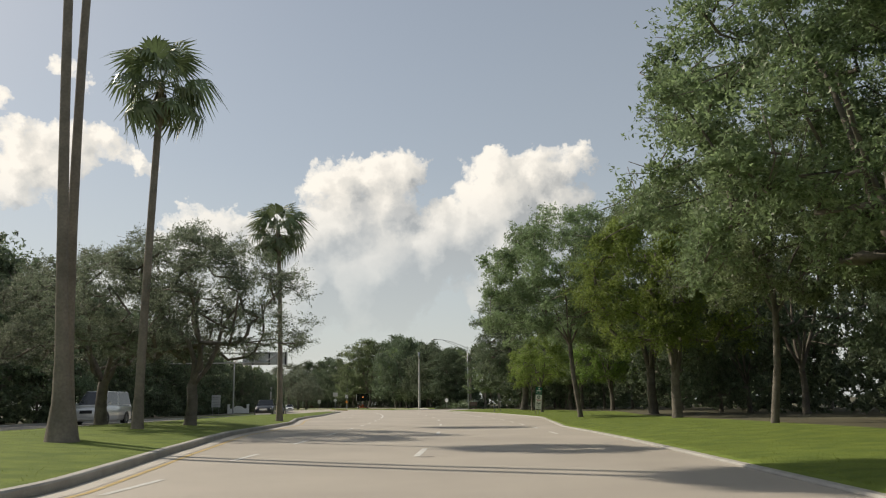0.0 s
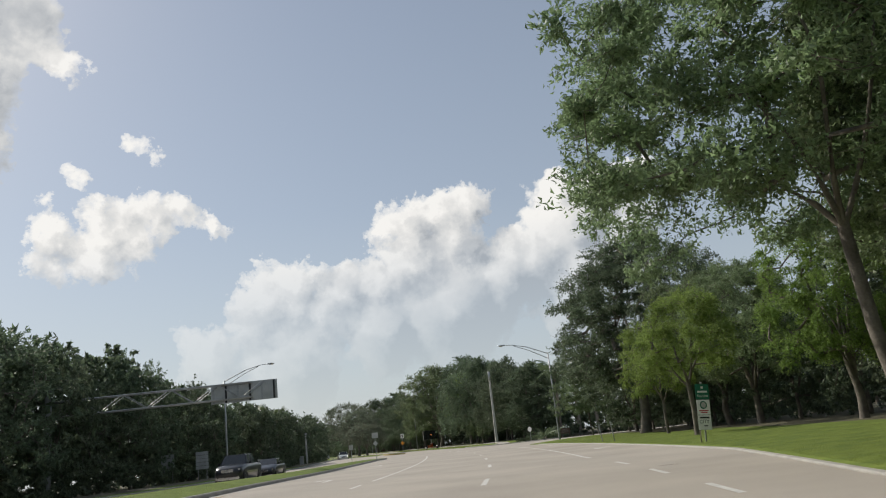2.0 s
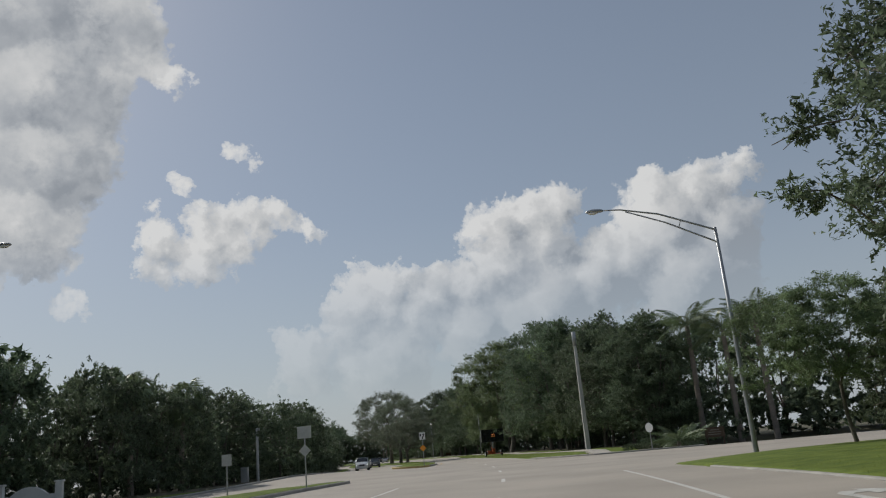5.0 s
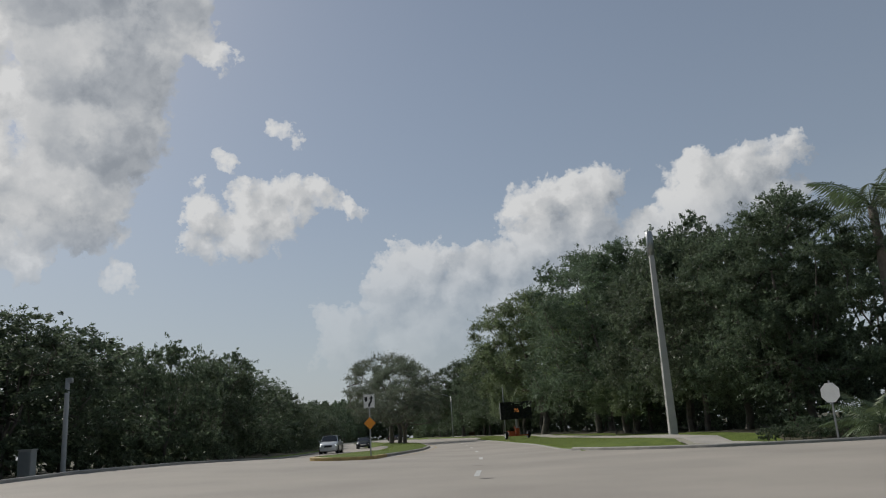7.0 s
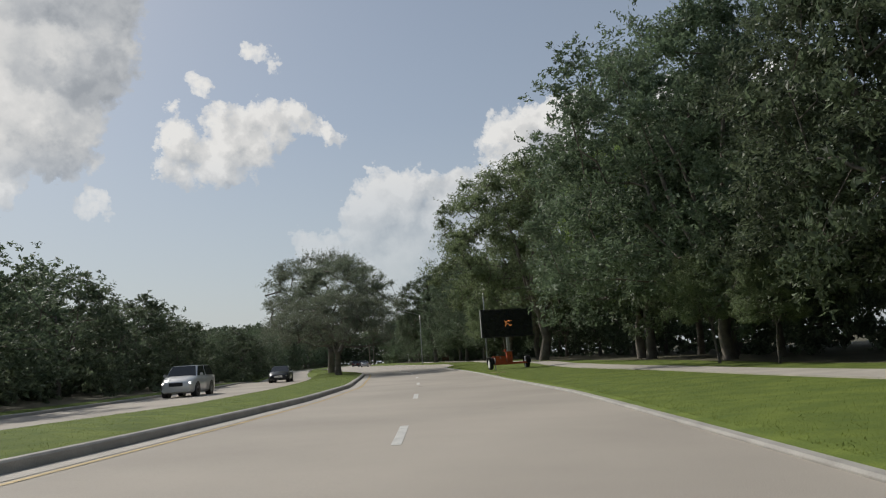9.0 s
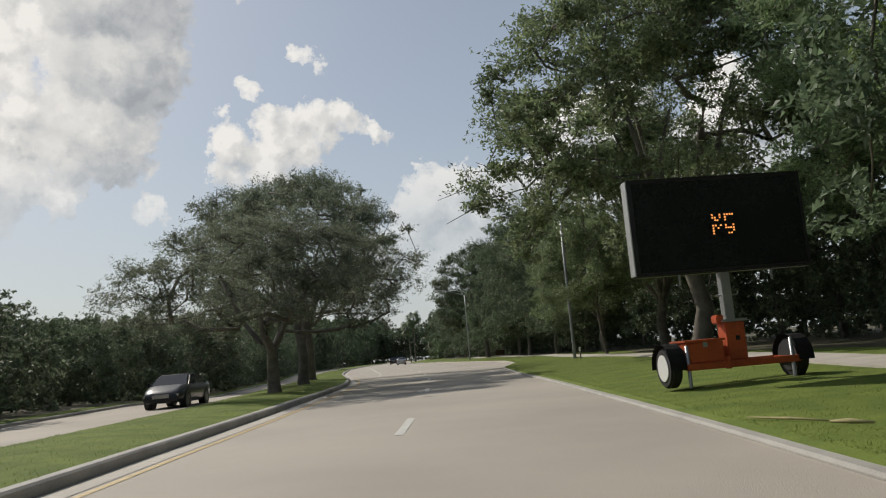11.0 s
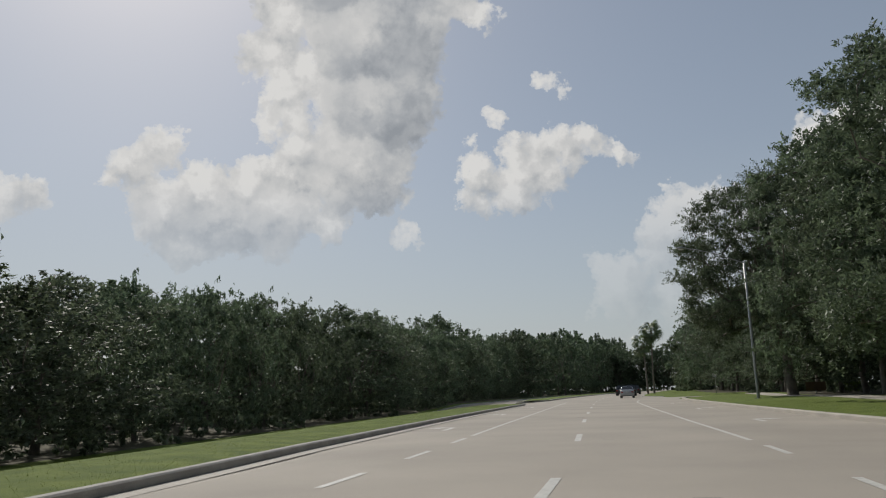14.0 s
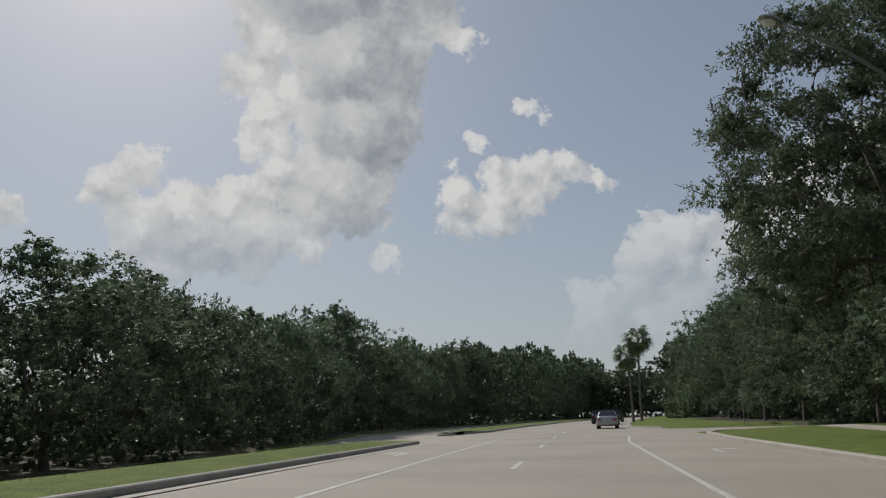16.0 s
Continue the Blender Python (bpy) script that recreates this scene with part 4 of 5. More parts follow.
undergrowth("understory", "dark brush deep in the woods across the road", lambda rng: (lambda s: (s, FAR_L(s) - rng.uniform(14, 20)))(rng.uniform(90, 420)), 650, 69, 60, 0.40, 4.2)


def far_brush(rng):
    s = rng.uniform(405, 535)
    return (s, rng.uniform(8.5, 16)) if rng.random() < 0.5 else (s, FAR_L(s) - rng.uniform(2, 8))


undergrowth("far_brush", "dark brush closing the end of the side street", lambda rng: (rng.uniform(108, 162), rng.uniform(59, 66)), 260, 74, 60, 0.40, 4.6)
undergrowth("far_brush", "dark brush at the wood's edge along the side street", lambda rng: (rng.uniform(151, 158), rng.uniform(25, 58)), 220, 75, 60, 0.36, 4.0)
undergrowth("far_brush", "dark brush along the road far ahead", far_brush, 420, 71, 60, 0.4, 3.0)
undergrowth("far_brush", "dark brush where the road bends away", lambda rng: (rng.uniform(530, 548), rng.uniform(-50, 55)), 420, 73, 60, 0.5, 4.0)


def blades(name, label, where, count, seed):
    rng = np.random.default_rng(seed)
    verts, faces = [], []
    while len(faces) < count:
        q = where(rng)
        if q is None:
            continue
        s, l = q
        p = road(s, l, ground_z(s, l) - 0.01)
        az, h, w = rng.random() * 6.283, 0.014 + 0.03 * rng.random() ** 2, 0.004 + 0.006 * rng.random()
        side = Vector((math.cos(az) * w, math.sin(az) * w, 0))
        tip = p + Vector((rng.normal() * 0.025, rng.normal() * 0.025, h))
        n = len(verts)
        verts += [p - side, p + side, tip]
        faces.append((n, n + 1, n + 2))
    return tagged(mesh_object(name, verts, faces, BLADES), label, "grass", kind="stuff")


def verge_blades(rng):
    s = rng.uniform(4, 112) if rng.random() < 0.4 else rng.uniform(160, 290)
    return s, EDGE_R(s) + 0.32 + 5.0 * rng.random() ** 1.7


def median_blades(rng):
    s = rng.uniform(4, 70) if rng.random() < 0.35 else rng.uniform(160, 310)
    return s, EDGE_L(s) - 0.2 - (abs(MEDIAN_FAR(s) - EDGE_L(s)) - 0.4) * rng.random() ** 1.3


blades("grass_blades", "mown grass blades on the roadside verge", verge_blades, 200000, 81)
blades("grass_blades", "mown grass blades on the median", median_blades, 110000, 83)

# ---- helpers for things ----
def part(name, bm, mat, parent, label=""):
    me = bpy.data.meshes.new(name)
    bm.to_mesh(me)
    bm.free()
    me.materials.append(mat)
    ob = new(name, me)
    ob.parent = parent
    if label:
        ob["label"] = label
    return ob


def box_bm(x0, x1, y0, y1, z0, z1, bevel=0.0):
    bm = bmesh.new()
    bmesh.ops.create_cube(bm, size=1.0)
    for v in bm.verts:
        v.co = Vector(((x0 + x1) / 2 + v.co.x * (x1 - x0), (y0 + y1) / 2 + v.co.y * (y1 - y0), (z0 + z1) / 2 + v.co.z * (z1 - z0)))
    if bevel:
        bmesh.ops.bevel(bm, geom=bm.edges[:], offset=bevel, segments=2, affect="EDGES")
    return bm


def pole_bm(pts, radii, sides=10):
    verts, faces = [], []
    tube(verts, faces, [Vector(p) for p in pts], radii, sides)
    bm = bmesh.new()
    vs = [bm.verts.new(v) for v in verts]
    for f in faces:
        bm.faces.new([vs[i] for i in f])
    for f in bm.faces:
        f.smooth = True
    return bm


def plate_bm(outline, y0, y1):
    """A plate in the xz plane, from y0 to y1 thick."""
    bm = bmesh.new()
    a = [bm.verts.new((x, y0, z)) for x, z in outline]
    b = [bm.verts.new((x, y1, z)) for x, z in outline]
    bm.faces.new(a)
    bm.faces.new(b[::-1])
    for i in range(len(a)):
        j = (i + 1) % len(a)
        bm.faces.new((a[j], a[i], b[i], b[j]))
    bmesh.ops.recalc_face_normals(bm, faces=bm.faces[:])
    return bm


def thing(name, label, category, m, group=""):
    ob = tagged(new(name), label, category, group)
    ob.matrix_basis = m
    return ob


def at(s, l, turn=0.0, dz=0.0, lean=0.0):
    p = road(s, l, ground_z(s, l) + dz)
    return Matrix.Translation(p) @ Matrix.Rotation(radians(heading(s) + turn), 4, "Z") @ Matrix.Rotation(radians(lean), 4, "Y")


# ---- palms ----
def fan_frond(radius=1.02, stalk=1.0, droop=0.5, seed=0):
    """A fan palm's leaf: a stalk and a pleated fan of fingers that hang at their tips. It points along +x."""
    rng = np.random.default_rng(seed)
    verts, faces = [], []
    tube(verts, faces, [Vector((0, 0, 0)), Vector((stalk * 0.55, 0, 0.06)), Vector((stalk, 0, 0.0))], [0.03, 0.022, 0.014], 4)
    hub = Vector((stalk, 0, 0))
    n = 26
    for k in range(n):
        a = radians(-125 + 250 * k / (n - 1))
        r = radius * (0.78 + 0.22 * math.cos(a * 0.75)) * (0.92 + 0.16 * rng.random())
        d = Vector((math.cos(a), math.sin(a), 0))
        side = Vector((-d.y, d.x, 0)) * 0.062
        lift = 0.03 if k % 2 else -0.03
        mid = hub + d * r * 0.66 + Vector((0, 0, lift - droop * 0.22))
        tip = hub + d * r * 0.94 + Vector((rng.normal() * 0.04, rng.normal() * 0.04, -droop * (0.85 + 0.6 * rng.random())))
        b = len(verts)
        verts += [hub, mid - side * r, mid + side * r, tip]
        faces += [(b, b + 1, b + 2), (b + 1, b + 3, b + 2)]
    me = bpy.data.meshes.new("frond")
    me.from_pydata([tuple(v) for v in verts], [], faces)
    me.materials.append(PALM_LEAF)
    return me


FRONDS = [fan_frond(seed=k, droop=0.55 + 0.25 * k) for k in range(3)]
DEAD_LEAF = material("dead_palm_leaves", (0.20, 0.16, 0.09), 0.8, 0.3, 2, 0, 8, island=0.3, translucent=0.15)


def fan_palm(height, radius, label, m, seed, bow=(0.0, 0.0), fronds=21, base=1.9, k=1.0):
    palm = thing("fan_palm_tree", label, "palm tree", m)
    rng = random.Random(seed)
    pts, radii = [], []
    for i in range(15):
        u = i / 14
        pts.append(Vector((bow[0] * u * u, bow[1] * u * u, -0.2 + (height + 0.2) * u)))
        radii.append(radius * (1 + (base - 1) * math.exp(-u * height / 0.9)) * (1 - 0.22 * u) * (1 + 0.02 * math.sin(i * 2.3)))
    verts, faces = [], []
    tube(verts, faces, pts, radii, 12)
    mesh_object("trunk", verts, faces, PALM_BARK, palm, True)
    top = pts[-1]
    for i in range(fronds):
        u = (i + 0.5) / fronds
        el = 75 - 118 * u ** 0.85 + rng.uniform(-7, 7)
        f = new("frond", FRONDS[i % 3])
        f.parent = palm
        f.matrix_basis = Matrix.Translation(top + Vector((0, 0, 0.15 - 0.5 * u))) @ Matrix.Rotation(radians(i * 137.5 + rng.uniform(-12, 12)), 4, "Z") @ Matrix.Rotation(radians(-el), 4, "Y") @ Matrix.Rotation(radians(rng.uniform(-25, 25)), 4, "X") @ Matrix.Scale(k * rng.uniform(0.85, 1.1), 4)
    # the skirt of dead leaves under the crown
    sk = bmesh.new()
    for i in range(46):
        a, r0 = rng.uniform(0, 6.283), radius * 0.8
        d = Vector((math.cos(a), math.sin(a), 0))
        p = top + Vector((0, 0, -0.1 - rng.uniform(0, 0.6)))
        q = p + d * rng.uniform(0.2, 0.55) + Vector((0, 0, -rng.uniform(0.5, 1.1)))
        w = Vector((-d.y, d.x, 0)) * 0.09
        vs = [sk.verts.new(v) for v in (p + d * r0, p.lerp(q, 0.6) - w, q, p.lerp(q, 0.6) + w)]
        sk.faces.new(vs)
    part("skirt", sk, DEAD_LEAF, palm, "hanging dead brown palm leaves")
    return palm


fan_palm(16.0, 0.155, "tall fan palm with a swollen trunk foot on the median", at(19.6, -10.5, 0, 0, -4.8), 1, (0.25, 0.3), base=3.0)
fan_palm(16.5, 0.145, "tall fan palm leaning beside its twin on the median", at(20.4, -10.8, 0, 0, -3.5), 2, (0.5, 0.3), base=2.4)
fan_palm(12.9, 0.155, "fan palm with a round crown on the grass median", at(27.3, -11.75), 3, (0.1, 0.2), base=1.5)
fan_palm(11.0, 0.145, "fan palm with a slim curved trunk beside the kerb", at(44.2, -10.3), 4, (-0.35, 0.1), base=1.6)
fan_palm(10.9, 0.16, "distant fan palm above the roadside trees", at(386.0, 5.0), 5, (0.3, 0.1), base=1.3, k=1.1)
fan_palm(8.9, 0.16, "distant fan palm among roadside trees", at(386.5, 3.9), 6, (-0.3, 0.1), base=1.3, k=1.1)
fan_palm(7.0, 0.2, "fan palm standing in the dark roadside woods", at(140, -25.5, 50), 7, (-0.3, 0.1), base=1.3)
fan_palm(6.6, 0.2, "fan palm rising from the roadside thicket", at(146, -24.0, 10), 8, (0.2, 0.1), base=1.3)


def feather_frond(length=2.8):
    verts, faces = [], []
    rib = [Vector((length * u, 0, 0.9 * u - 1.75 * u * u)) for u in [k / 10 for k in range(11)]]
    tube(verts, faces, rib, [0.035 * (1 - 0.85 * k / 10) for k in range(11)], 4)
    rng = np.random.default_rng(5)
    for k in range(46):
        u = 0.14 + 0.84 * (k // 2) / 23
        i = min(int(u * 10), 9)
        p = rib[i].lerp(rib[i + 1], u * 10 - i)
        hand = 1 if k % 2 else -1
        le = 0.62 * math.sin(math.pi * min(1, u * 0.9 + 0.1)) + 0.15
        tip = p + Vector((0.28 * le, hand * le * 0.8, -le * (0.55 + 0.25 * rng.random())))
        b = len(verts)
        verts += [p, p.lerp(tip, 0.5) + Vector((0.035, 0, 0)), tip, p.lerp(tip, 0.5) - Vector((0.035, 0, 0))]
        faces.append((b, b + 1, b + 2, b + 3))
    me = bpy.data.meshes.new("feather_frond")
    me.from_pydata([tuple(v) for v in verts], [], faces)
    me.materials.append(PALM_LEAF)
    return me


FEATHER = feather_frond()


def feather_palm(height, radius, label, m, seed, fronds=22, k=1.0, name="feather_palm_tree", category="palm tree"):
    palm = thing(name, label, category, m)
    rng = random.Random(seed)
    pts = [Vector((0.1 * math.sin(u * 2), 0, -0.2 + (height + 0.2) * u)) for u in [i / 8 for i in range(9)]]
    verts, faces = [], []
    tube(verts, faces, pts, [radius * (1.25 - 0.35 * i / 8) for i in range(9)], 10)
    mesh_object("trunk", verts, faces, PALM_BARK, palm, True)
    for i in range(fronds):
        f = new("frond", FEATHER)
        f.parent = palm
        el = 70 - 95 * (i + 0.5) / fronds + rng.uniform(-8, 8)
        f.matrix_basis = Matrix.Translation(pts[-1]) @ Matrix.Rotation(radians(i * 137.5), 4, "Z") @ Matrix.Rotation(radians(-el * 0.8), 4, "Y") @ Matrix.Rotation(radians(rng.uniform(-20, 20)), 4, "X") @ Matrix.Scale(k * rng.uniform(0.85, 1.1), 4)
    return palm


feather_palm(10.4, 0.22, "royal palm with arching feathery fronds by the side street", at(156.0, 19.0), 11, k=1.2)
feather_palm(9.8, 0.22, "royal palm beside its neighbour at the wood's edge", at(154.0, 21.5, 60), 12, k=1.2)
feather_palm(10.6, 0.22, "royal palm standing before the dark woods", at(152.5, 24.0, 130), 13, k=1.2)
feather_palm(0.5, 0.16, "low bushy palm in the planted bed by the street", at(151.0, 15.0), 14, 20, 0.85, "bush_palm", "palm shrub")
feather_palm(0.4, 0.16, "low green palm shrub in the planted bed", at(152.2, 16.6, 70), 15, 20, 0.75, "bush_palm", "palm shrub")

# ---- street furniture ----
def street_lamp(s, l, reach, height, label, turn=0.0, lean=0.0, rise=1.25, truss=True):
    """A pole with a truss arm over the road and a cobra head; the arm points along -x."""
    lamp = thing("street_lamp", label, "street lamp", at(s, l, turn, -0.05, lean))
    part("pole", pole_bm([(0, 0, -0.1), (0, 0, height * 0.5), (0, 0, height)], [0.11, 0.09, 0.065]), STEEL, lamp)
    part("base_plate", box_bm(-0.2, 0.2, -0.2, 0.2, -0.05, 0.08, 0.02), STEEL, lamp)
    part("upper_arm", pole_bm([(0, 0, height - 0.1), (-reach * 0.5, 0, height + rise * 0.68), (-reach * 0.85, 0, height + rise * 0.97), (-reach, 0, height + rise)], [0.045, 0.04, 0.035, 0.03], 8), STEEL, lamp)
    if truss:
        part("lower_arm", pole_bm([(0, 0, height - 0.65), (-reach * 0.45, 0, height + 0.45), (-reach * 0.8, 0, height + 1.1)], [0.04, 0.035, 0.03], 8), STEEL, lamp)
        part("strut", pole_bm([(-reach * 0.3, 0, height + 0.5), (-reach * 0.33, 0, height + 0.15)], [0.02, 0.02], 6), STEEL, lamp)
    head = bmesh.new()
    bmesh.ops.create_uvsphere(head, u_segments=12, v_segments=8, radius=1.0)
    for v in head.verts:
        v.co = Vector((-reach - 0.38 + v.co.x * 0.42, v.co.y * 0.17 * (1 - 0.25 * v.co.x), height + rise - 0.01 + (v.co.z * 0.11 if v.co.z > 0 else v.co.z * 0.06)))
    hd = part("lamp_head", head, STEEL, lamp)
    lens = bmesh.new()
    bmesh.ops.create_uvsphere(lens, u_segments=12, v_segments=6, radius=1.0)
    for v in lens.verts:
        v.co = Vector((-reach - 0.48 + v.co.x * 0.22, v.co.y * 0.13, height + rise - 0.07 + v.co.z * 0.07))
    part("lens", lens, WHITE_PAINT, hd, "clouded lamp lens")
    return lamp


street_lamp(118.2, 9.0, 4.6, 9.6, "grey steel street lamp with a truss arm over the road")
street_lamp(239.1, 8.4, 3.5, 9.35, "grey steel street lamp with a cobra head above the road", rise=0.3, truss=False)
street_lamp(297.7, 9.4, 5.2, 9.2, "grey street lamp half hidden in an oak's crown", 39, rise=0.6, truss=False)
street_lamp(114.7, -25.4, 4.4, 9.6, "grey street lamp reaching over the opposite carriageway", 180)

utility = thing("utility_pole", "pale square concrete utility pole with a metal cap sleeve", "utility pole", at(163.0, 9.95, 0, -0.1, 0.0))
bm = bmesh.new()
bmesh.ops.create_cone(bm, cap_ends=True, segments=4, radius1=0.31, radius2=0.18, depth=10.4)
bmesh.ops.rotate(bm, verts=bm.verts[:], matrix=Matrix.Rotation(radians(45), 3, "Z"))
bmesh.ops.translate(bm, verts=bm.verts[:], vec=(0, 0, 5.2))
bmesh.ops.bevel(bm, geom=[e for e in bm.edges if abs(e.verts[0].co.z - e.verts[1].co.z) > 1], offset=0.02, segments=1, affect="EDGES")
part("shaft", bm, POLE_CONCRETE, utility)
part("cap_sleeve", pole_bm([(0, 0, 10.2), (0, 0, 10.22), (0, 0, 11.6), (0, 0, 11.65)], [0.12, 0.20, 0.20, 0.14], 14), STEEL, utility, "grey metal sleeve on top")
part("bolt", box_bm(-0.20, -0.16, -0.03, 0.03, 1.2, 1.26), BLACK_PAINT, utility)
part("bolt", box_bm(-0.20, -0.16, -0.03, 0.03, 3.1, 3.16), BLACK_PAINT, utility)


def bars(parent, mat, rows, y, label=""):
    """Writing too small to read, as plain bars: rows of (x0, x1, z0, z1)."""
    for x0, x1, z0, z1 in rows:
        part("lettering", box_bm(x0, x1, y - 0.006, y, z0, z1), mat, parent, label)


# city limit sign: three stacked panels
city = thing("city_sign", "tall green and white town sign on a post in the grass", "road sign", at(65.6, 7.5, 0, 0, 5.0) @ Matrix.Diagonal((0.92, 1.0, 1.06, 1)))
part("post", box_bm(-0.03, 0.03, 0.0, 0.06, -0.2, 2.2), STEEL, city)
part("post", box_bm(-0.24, -0.20, 0.0, 0.04, -0.2, 1.2), WOOD_POST, city, "short weathered side post")
top = part("green_panel", box_bm(-0.29, 0.29, -0.03, -0.01, 1.55, 2.12, 0.004), GREEN_PAINT, city, "green panel with white lettering")
bars(top, WHITE_PAINT, [(-0.21, 0.21, 1.80, 1.87), (-0.05, 0.05, 1.95, 2.03)], -0.032)
mid = part("white_panel", box_bm(-0.28, 0.28, -0.03, -0.01, 0.98, 1.53, 0.004), WHITE_PAINT, city, "white panel with a round green emblem")
disc = bmesh.new()
bmesh.ops.create_cone(disc, cap_ends=True, segments=24, radius1=0.15, radius2=0.15, depth=0.008)
bmesh.ops.rotate(disc, verts=disc.verts[:], matrix=Matrix.Rotation(radians(90), 3, "X"))
bmesh.ops.translate(disc, verts=disc.verts[:], vec=(0.0, -0.034, 1.34))
part("emblem", disc, GREEN_PAINT, mid, "round green emblem")
face = bmesh.new()
bmesh.ops.create_cone(face, cap_ends=True, segments=24, radius1=0.105, radius2=0.105, depth=0.008)
bmesh.ops.rotate(face, verts=face.verts[:], matrix=Matrix.Rotation(radians(90), 3, "X"))
bmesh.ops.translate(face, verts=face.verts[:], vec=(0.0, -0.038, 1.34))
part("emblem_face", face, POLE_CONCRETE, mid, "pale centre of the emblem")
bars(mid, RED_PAINT, [(-0.20, 0.20, 1.11, 1.15), (-0.12, 0.14, 1.04, 1.08)], -0.032)
low = part("white_panel", box_bm(-0.28, 0.28, -0.03, -0.01, 0.42, 0.96, 0.004), WHITE_PAINT, city, "white panel with dark hand-drawn lettering")


def words(text, size, mat, parent, place, squash=1.0):
    cu = bpy.data.curves.new("lettering", "FONT")
    cu.body, cu.size, cu.extrude, cu.align_x = text, size, 0.002, "CENTER"
    tmp = bpy.data.objects.new("lettering_source", cu)
    scene.collection.objects.link(tmp)
    me = bpy.data.meshes.new_from_object(tmp.evaluated_get(bpy.context.evaluated_depsgraph_get()))
    bpy.data.objects.remove(tmp)
    me.materials.clear()
    me.materials.append(mat)
    ob = new("lettering", me)
    ob.parent = parent
    ob.matrix_basis = Matrix.Translation(place) @ Matrix.Rotation(radians(90), 4, "X") @ Matrix.Diagonal((squash, 1, 1, 1))
    return ob


words("CITY", 0.19, BLACK_PAINT, low, (-0.02, -0.034, 0.66))
words("City Limit", 0.115, WHITE_PAINT, top, (0.0, -0.034, 1.64))
bars(low, BLACK_PAINT, [(-0.20, 0.21, 0.84, 0.90), (-0.04, 0.12, 0.55, 0.59)], -0.032)


def small_sign(s, l, height, panels, label, name="road_sign", turn=0.0, lean=0.0):
    sign = thing(name, label, "road sign", at(s, l, turn, 0, lean))
    part("post", box_bm(-0.03, 0.03, 0.0, 0.05, -0.2, height), STEEL, sign)
    for outline, mat, pname, plabel in panels:
        part(pname, plate_bm(outline, -0.02, -0.005), mat, sign, plabel)
    return sign


def square(cx, cz, w, h):
    return [(cx - w / 2, cz - h / 2), (cx + w / 2, cz - h / 2), (cx + w / 2, cz + h / 2), (cx - w / 2, cz + h / 2)]


def diamond(cx, cz, r):
    return [(cx, cz - r), (cx + r, cz), (cx, cz + r), (cx - r, cz)]


keep = small_sign(157.1, -5.98, 2.80, [(square(0, 2.47, 0.54, 0.66), WHITE_PAINT, "panel", "white panel with a black arrow"), (diamond(0, 1.42, 0.29), AMBER, "marker", "amber diamond marker")], "white arrow sign over an amber diamond on the median nose")
keep.matrix_basis = Matrix.Translation((0, 0, 0.1)) @ keep.matrix_basis
part("arrow", plate_bm([(-0.06, 2.20), (0.04, 2.20), (0.07, 2.34), (0.14, 2.46), (0.15, 2.58), (0.21, 2.58), (0.11, 2.73), (0.01, 2.58), (0.07, 2.58), (0.05, 2.48), (-0.03, 2.36)], -0.026, -0.021), BLACK_PAINT, keep, "curved black arrow")
part("island_mark", plate_bm([(-0.13, 2.44), (-0.08, 2.52), (-0.08, 2.68), (-0.22, 2.68), (-0.22, 2.52), (-0.17, 2.44)], -0.026, -0.021), BLACK_PAINT, keep, "black island mark")
for a, b, c, d in ((-0.255, 0.255, 2.155, 2.165), (-0.255, 0.255, 2.775, 2.785), (-0.255, -0.245, 2.165, 2.775), (0.245, 0.255, 2.165, 2.775)):
    part("border", box_bm(a, b, -0.026, -0.021, c, d), BLACK_PAINT, keep)
small_sign(125.5, -10.8, 2.9, [(square(0, 2.65, 0.7, 0.6), ALUMINIUM, "panel", "bare grey back of a sign panel"), (diamond(0, 1.75, 0.3), ALUMINIUM, "marker", "bare grey back of a diamond marker")], "pair of sign panels showing their grey backs")
small_sign(121.0, -13.4, 2.0, [(square(0, 1.75, 0.45, 0.5), ALUMINIUM, "panel", "bare grey sign back")], "small sign seen from its grey back")
octagon = [(0.38 * math.cos(radians(22.5 + 45 * k)), 1.75 + 0.38 * math.sin(radians(22.5 + 45 * k))) for k in range(8)]
small_sign(148.6, 12.2, 2.2, [(octagon, WHITE_PAINT, "panel", "pale back of an octagonal sign")], "octagonal sign seen from its pale back by the side street", turn=-52)
small_sign(341.5, 12.0, 2.9, [(square(0, 2.3, 0.5, 0.65), ALUMINIUM, "panel", "grey sign panel")], "grey road sign on a post beyond the driveway")
for s, l, h in ((88.6, 7.2, 1.2), (85.4, 7.4, 1.25)):
    small_sign(s, l, h, [(square(0, h - 0.12, 0.10, 0.2), ALUMINIUM, "plate", "small grey plate")], "thin marker post standing in the grass", "marker_post", lean=-5)
small_sign(310, 16.0, 0.9, [(square(0, 0.6, 1.5, 0.7), SIGN_WOOD, "panel", "brown board")], "low brown sign board among the trees", "entrance_sign")

board = thing("entrance_sign", "brown wooden sign board with pale lettering before the woods", "sign", at(150.5, 18.0, -35))
part("board", box_bm(-0.8, 0.8, -0.05, 0.05, 0.55, 1.35, 0.02), SIGN_WOOD, board)
part("post", box_bm(-0.72, -0.62, -0.04, 0.04, -0.1, 0.55), SIGN_WOOD, board)
part("post", box_bm(0.62, 0.72, -0.04, 0.04, -0.1, 0.55), SIGN_WOOD, board)
bars(board, WOOD_POST, [(-0.35, 0.4, 1.10, 1.18), (-0.5, 0.55, 0.92, 1.00), (-0.55, 0.5, 0.74, 0.82)], -0.052)

